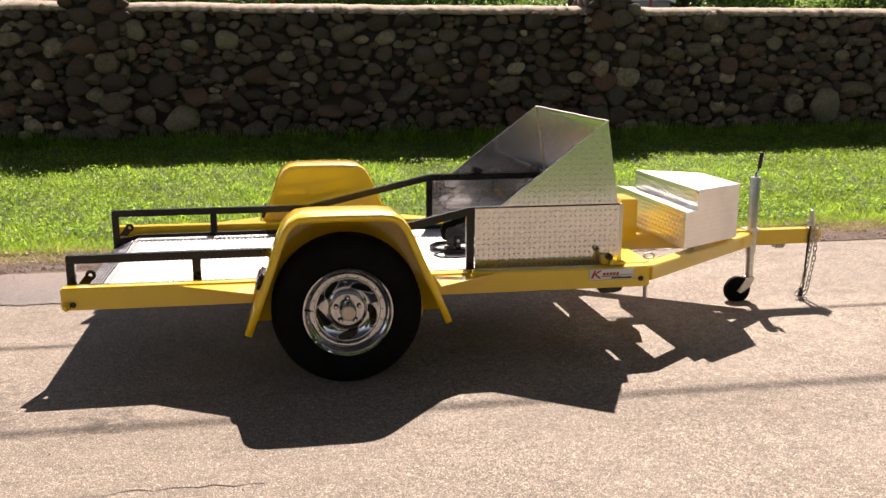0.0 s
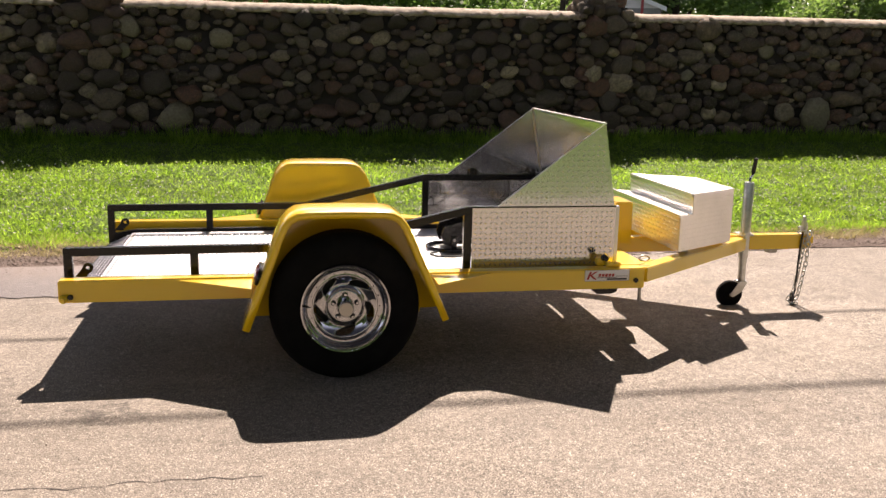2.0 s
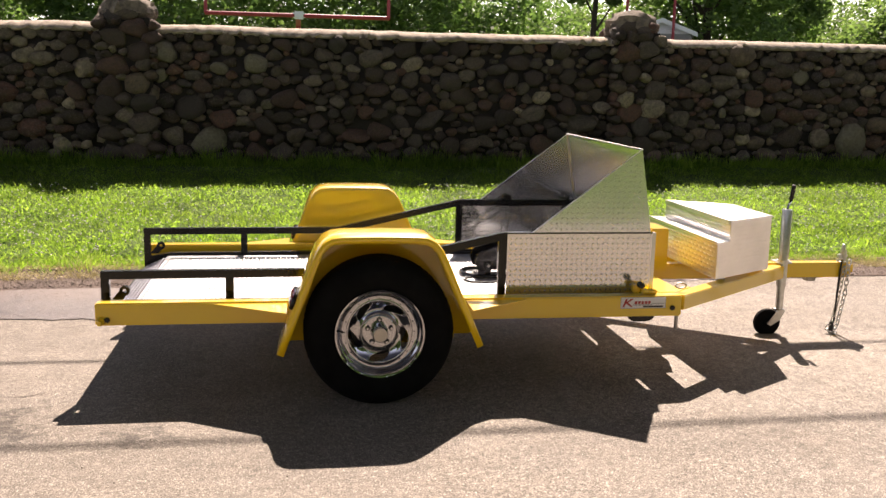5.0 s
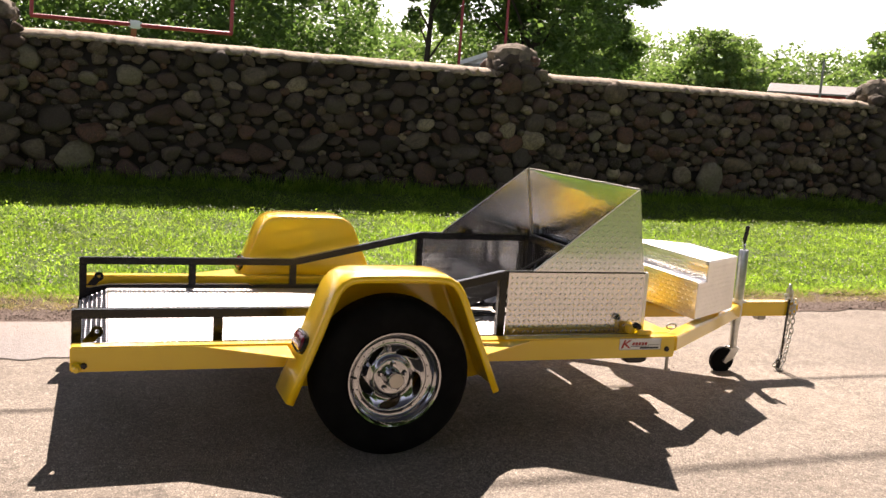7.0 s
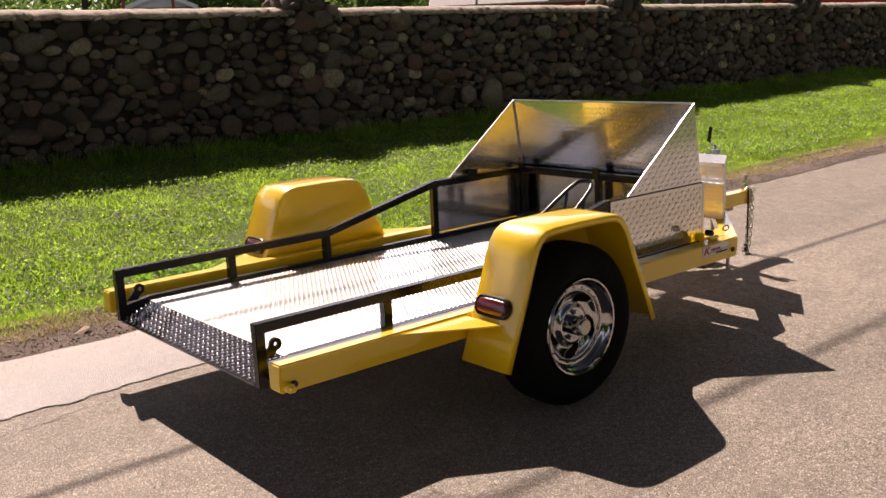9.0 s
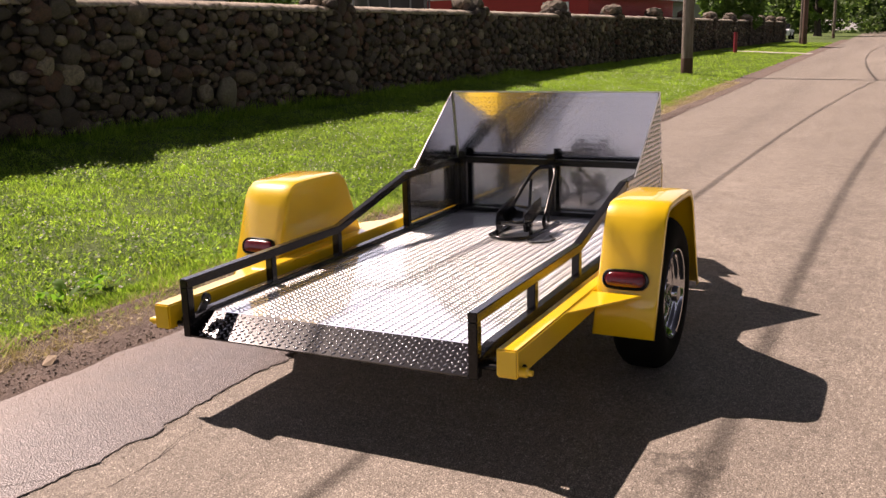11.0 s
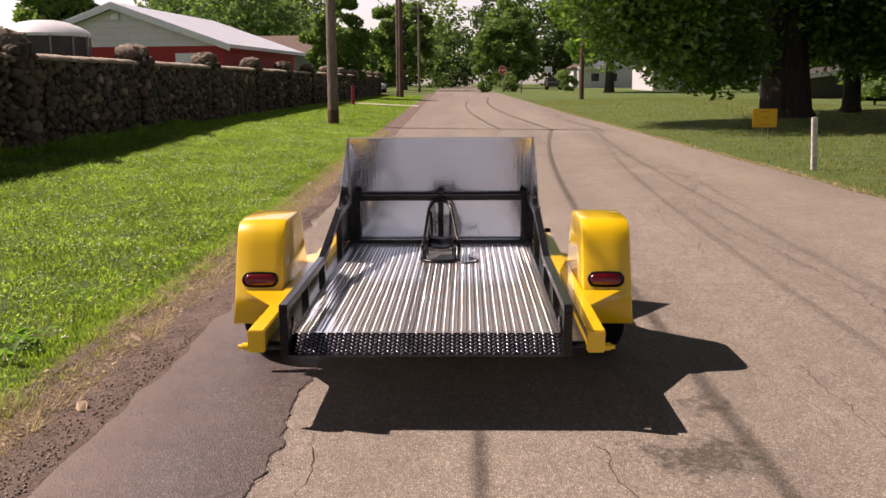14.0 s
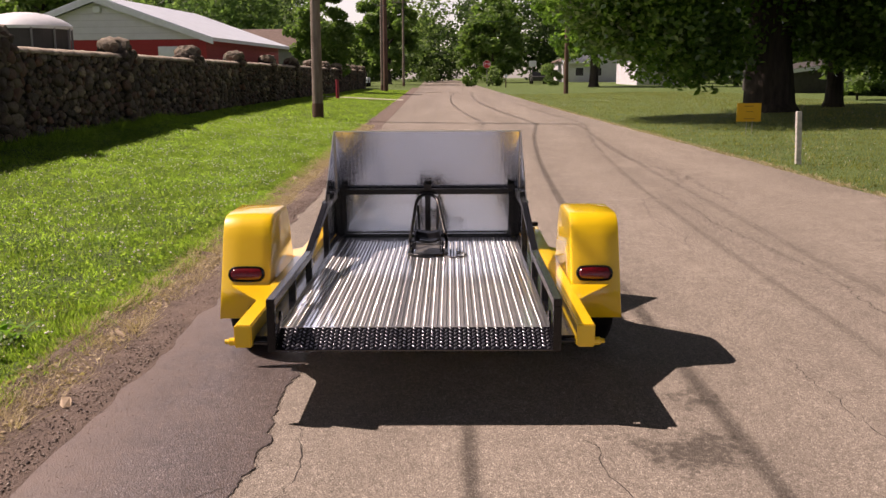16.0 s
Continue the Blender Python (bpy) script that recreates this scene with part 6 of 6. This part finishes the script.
        st.matrix_basis = Matrix.LocRotScale((x + 0.28 * math.cos(a), y + 0.38 + 0.31 * math.sin(a), zt + rng.uniform(0.0, 0.10)), Euler((rng.normal() * 0.3, rng.normal() * 0.3, a + 1.57)), (rng.uniform(0.20, 0.34), 0.20, rng.uniform(0.15, 0.24)))


for x in PILLARS:
    if x > -9:
        pillar(x, -3 < x < 18)


# ---- grass, clover, straw, grit and fallen leaves ----
def height_field(xs, ys):
    return np.array([land(a, b) + 0.0 for a, b in zip(xs, ys)])


def blades(name, label, n, xr, inner, outer, h0, h1, w, material, seed, lean=0.5, bias=1.0):
    """Single grass blades between two lines along the road."""
    rng = np.random.default_rng(seed)
    x = xr[0] + (xr[1] - xr[0]) * rng.random(n) ** bias
    lo, hi = np.array([inner(a) for a in x]), np.array([outer(a) for a in x])
    y = lo + (hi - lo) * rng.random(n)
    keep = np.array([noise.noise(Vector((a * 1.1, b * 1.1, 2))) for a, b in zip(x, y)])
    fine = np.array([noise.noise(Vector((a * 5.0, b * 5.0, 4))) for a, b in zip(x, y)])
    h = rng.uniform(h0, h1, n) * np.clip(1 + 0.5 * keep + 0.7 * fine, 0.4, 2.0)
    z = height_field(x, y) - 0.012
    a = rng.random(n) * 6.283
    la = rng.random(n) * 6.283
    tip = np.stack([x + np.cos(la) * h * lean * rng.random(n), y + np.sin(la) * h * lean * rng.random(n), z + h], 1)
    b0 = np.stack([x - np.cos(a) * w, y - np.sin(a) * w, z], 1)
    b1 = np.stack([x + np.cos(a) * w, y + np.sin(a) * w, z], 1)
    verts = np.stack([b0, b1, tip], 1).reshape(-1, 3)
    ob = data_object(name, verts, np.arange(n * 3).reshape(-1, 3), material)
    return tagged(ob, label, "grass", kind="stuff")


blades("bank_grass", "short green lawn grass on the bank", 330000, (-9, 20), lambda x: grass_edge(x) + 0.06, lambda x: wall_y(x) - 0.02, 0.03, 0.068, 0.0045, BLADE, 1, 1.4)
blades("bank_grass", "short green lawn grass on the bank", 60000, (20, 75), lambda x: grass_edge(x) + 0.05, lambda x: wall_y(x) - 0.02, 0.04, 0.08, 0.012, BLADE, 2, 1.3, 1.4)
blades("edge_grass", "longer ragged grass along the shoulder", 52000, (-6, 16), lambda x: grass_edge(x) - 0.04, lambda x: grass_edge(x) + 0.35, 0.025, 0.065, 0.005, BLADE, 3, 1.4)
blades("wall_foot_grass", "taller grass at the foot of the wall", 14000, (-7, 20), lambda x: wall_y(x) - 0.35, lambda x: wall_y(x) - 0.02, 0.09, 0.20, 0.006, BLADE, 4, 0.8)
blades("dry_straw", "dry brown thatch between grass and dirt", 75000, (-6, 22), lambda x: grass_edge(x) - 0.24, lambda x: grass_edge(x) + 0.12, 0.02, 0.075, 0.0035, STRAW, 5, 2.6)
blades("verge_grass", "short dry lawn grass along the far verge", 90000, (6, 60), lambda x: -18.0, lambda x: road_right(x) - 0.02, 0.03, 0.07, 0.010, BLADE_DRY, 6, 0.7, 1.3)


blades("verge_straw", "dry straw fringe along the road's far edge", 9000, (5, 45), lambda x: road_right(x) - 0.12, lambda x: road_right(x) + 0.03, 0.02, 0.06, 0.006, STRAW, 11, 2.2, 1.3)


def specks(name, label, category, n, xr, inner, outer, r0, r1, lift, material, seed, squash=0.7):
    """Small faceted bits strewn over the land."""
    rng = np.random.default_rng(seed)
    x = rng.uniform(*xr, n)
    lo, hi = np.array([inner(a) for a in x]), np.array([outer(a) for a in x])
    y = lo + (hi - lo) * rng.random(n)
    patchy = np.array([noise.noise(Vector((a * 0.7, b * 0.7, 9))) for a, b in zip(x, y)]) + rng.uniform(-0.5, 0.5, n)
    sel = patchy > -0.15
    x, y = x[sel], y[sel]
    n = len(x)
    z = height_field(x, y) + lift * rng.uniform(0.6, 1.1, n)
    r = rng.uniform(r0, r1, n)
    o = np.array([(1, 0, 0), (-1, 0, 0), (0, 1, 0), (0, -1, 0), (0, 0, squash), (0, 0, -squash)])
    o = o[None] + rng.normal(size=(n, 6, 3)) * 0.18
    verts = (np.stack([x, y, z], 1)[:, None] + o * r[:, None, None]).reshape(-1, 3)
    base = np.array([(0, 2, 4), (2, 1, 4), (1, 3, 4), (3, 0, 4), (2, 0, 5), (1, 2, 5), (3, 1, 5), (0, 3, 5)])
    faces = (np.arange(n)[:, None, None] * 6 + base[None]).reshape(-1, 3)
    ob = data_object(name, verts, faces, material)
    return tagged(ob, label, category, kind="stuff")


specks("clover_flowers", "small white clover flowers in the lawn", "flowers", 6500, (-6, 22), lambda x: grass_edge(x) + 0.15, lambda x: wall_y(x) - 1.7, 0.006, 0.011, 0.11, CLOVER, 1)
specks("clover_flowers", "small white clover flowers in the far lawn", "flowers", 1500, (8, 45), lambda x: -14.0, lambda x: road_right(x) - 0.2, 0.006, 0.010, 0.06, CLOVER, 2)
specks("shoulder_gravel", "brown grit and gravel on the shoulder", "gravel", 24000, (-6, 14), lambda x: grass_edge(x) - 0.48, lambda x: grass_edge(x) + 0.05, 0.002, 0.009, 0.014, GRIT, 3)
specks("soil_clods", "dark crumbly soil clods on the shoulder", "soil", 2600, (-5, 10), lambda x: grass_edge(x) - 0.44, lambda x: grass_edge(x) + 0.04, 0.003, 0.010, 0.014, CLOD, 5)
specks("shoulder_dust", "fine brown grit washed over the asphalt edge", "gravel", 12000, (-5, 10), lambda x: grass_edge(x) - 0.85, lambda x: grass_edge(x) - 0.40, 0.001, 0.003, 0.007, CLOD, 6)
specks("road_grit", "loose grit on the asphalt", "gravel", 1800, (-4, 8), lambda x: -4.0, lambda x: 1.5, 0.002, 0.0045, 0.004, GRIT, 4)

def small_leaves(name, label, n, xr, inner, outer, r0, r1, z0, z1, material, seed):
    """Small flat leaves lying at all tilts between the blades."""
    rng = np.random.default_rng(seed)
    x = rng.uniform(*xr, n)
    lo, hi = np.array([inner(a) for a in x]), np.array([outer(a) for a in x])
    y = lo + (hi - lo) * rng.random(n)
    patchy = np.array([noise.noise(Vector((a * 1.6, b * 1.6, 15))) for a, b in zip(x, y)]) + rng.uniform(-0.35, 0.35, n)
    x, y = x[patchy > -0.05], y[patchy > -0.05]
    n = len(x)
    c = np.stack([x, y, height_field(x, y) + rng.uniform(z0, z1, n)], 1)
    a = rng.normal(size=(n, 3)) * np.array([1, 1, 0.45])
    a /= np.linalg.norm(a, axis=1)[:, None]
    b = np.cross(a, np.array([0, 0, 1.0]) + rng.normal(size=(n, 3)) * 0.35)
    b /= np.linalg.norm(b, axis=1)[:, None]
    r = rng.uniform(r0, r1, n)[:, None]
    quads = np.stack([c - a * r, c + b * r * 0.8, c + a * r, c - b * r * 0.8], 1).reshape(-1, 3)
    ob = data_object(name, quads, np.arange(n * 4).reshape(-1, 4), material)
    return tagged(ob, label, "plants", kind="stuff")


small_leaves("clover_leaves", "patches of small clover leaves in the lawn", 150000, (-7, 16), lambda x: grass_edge(x) + 0.1, lambda x: wall_y(x) - 0.1, 0.008, 0.017, 0.02, 0.065, CLOVER_LEAF, 8)
small_leaves("leaf_litter", "dry leaf bits and straw along the shoulder", 16000, (-6, 14), lambda x: grass_edge(x) - 0.22, lambda x: grass_edge(x) + 0.14, 0.006, 0.018, 0.008, 0.025, STRAW, 9)
blades("edge_dry_grass", "thin yellowing grass along the shoulder", 30000, (-6, 16), lambda x: grass_edge(x) - 0.05, lambda x: grass_edge(x) + 0.55, 0.02, 0.05, 0.004, BLADE_DRY, 10, 1.8)

for x, y, a in ((-1.09, 1.62, 20), (0.1, 1.78, 70), (-0.1, 2.6, 130), (1.9, 1.95, 10)):
    bm = bmesh.new()
    pts = [(0.06, 0.0), (0.03, 0.022), (-0.01, 0.028), (-0.05, 0.012), (-0.06, -0.004), (-0.03, -0.02), (0.01, -0.024), (0.04, -0.016)]
    c = [bm.verts.new((px, py, 0.012 * math.sin(px * 60) + 0.006)) for px, py in pts]
    bm.faces.new(c)
    lf = mesh_object("fallen_leaf", bm, plain("dead_leaf", (0.42, 0.33, 0.24), 0.8, 0, 0.2, 40))
    m = lf.modifiers.new("thickness", "SOLIDIFY")
    m.thickness = 0.002
    lf.matrix_basis = pose(x, y, land(x, y) + 0.02, 5, -8, a)
    tagged(lf, "curled pale dead leaf on the shoulder", "leaf", "fallen leaves")

weed = thing("broadleaf_weed", "broad-leaved green weed in the lawn", "plant")
wr = random.Random(3)
for k in range(17):
    a, l = wr.uniform(0, 6.28), wr.uniform(0.07, 0.15)
    bm = bmesh.new()
    rows = []
    for i in range(6):
        u = i / 5
        w = 0.024 * math.sin(math.pi * (0.12 + 0.85 * u))
        z = 0.02 + 0.05 * math.sin(2.2 * u)
        rows.append((bm.verts.new((l * u, -w, z + 0.008)), bm.verts.new((l * u, 0, z)), bm.verts.new((l * u, w, z + 0.008))))
    for p, q in zip(rows, rows[1:]):
        bm.faces.new((p[0], q[0], q[1], p[1]))
        bm.faces.new((p[1], q[1], q[2], p[2]))
    lf = part("leaf", bm, WEED_LEAF, weed, "", True)
    lf.matrix_basis = Matrix.Translation((-0.2 + 0.22 * math.sin(k * 2.4), 2.38 + 0.10 * math.cos(k * 1.7), land(-0.2, 2.38) + 0.015)) @ Matrix.Rotation(a, 4, "Z")
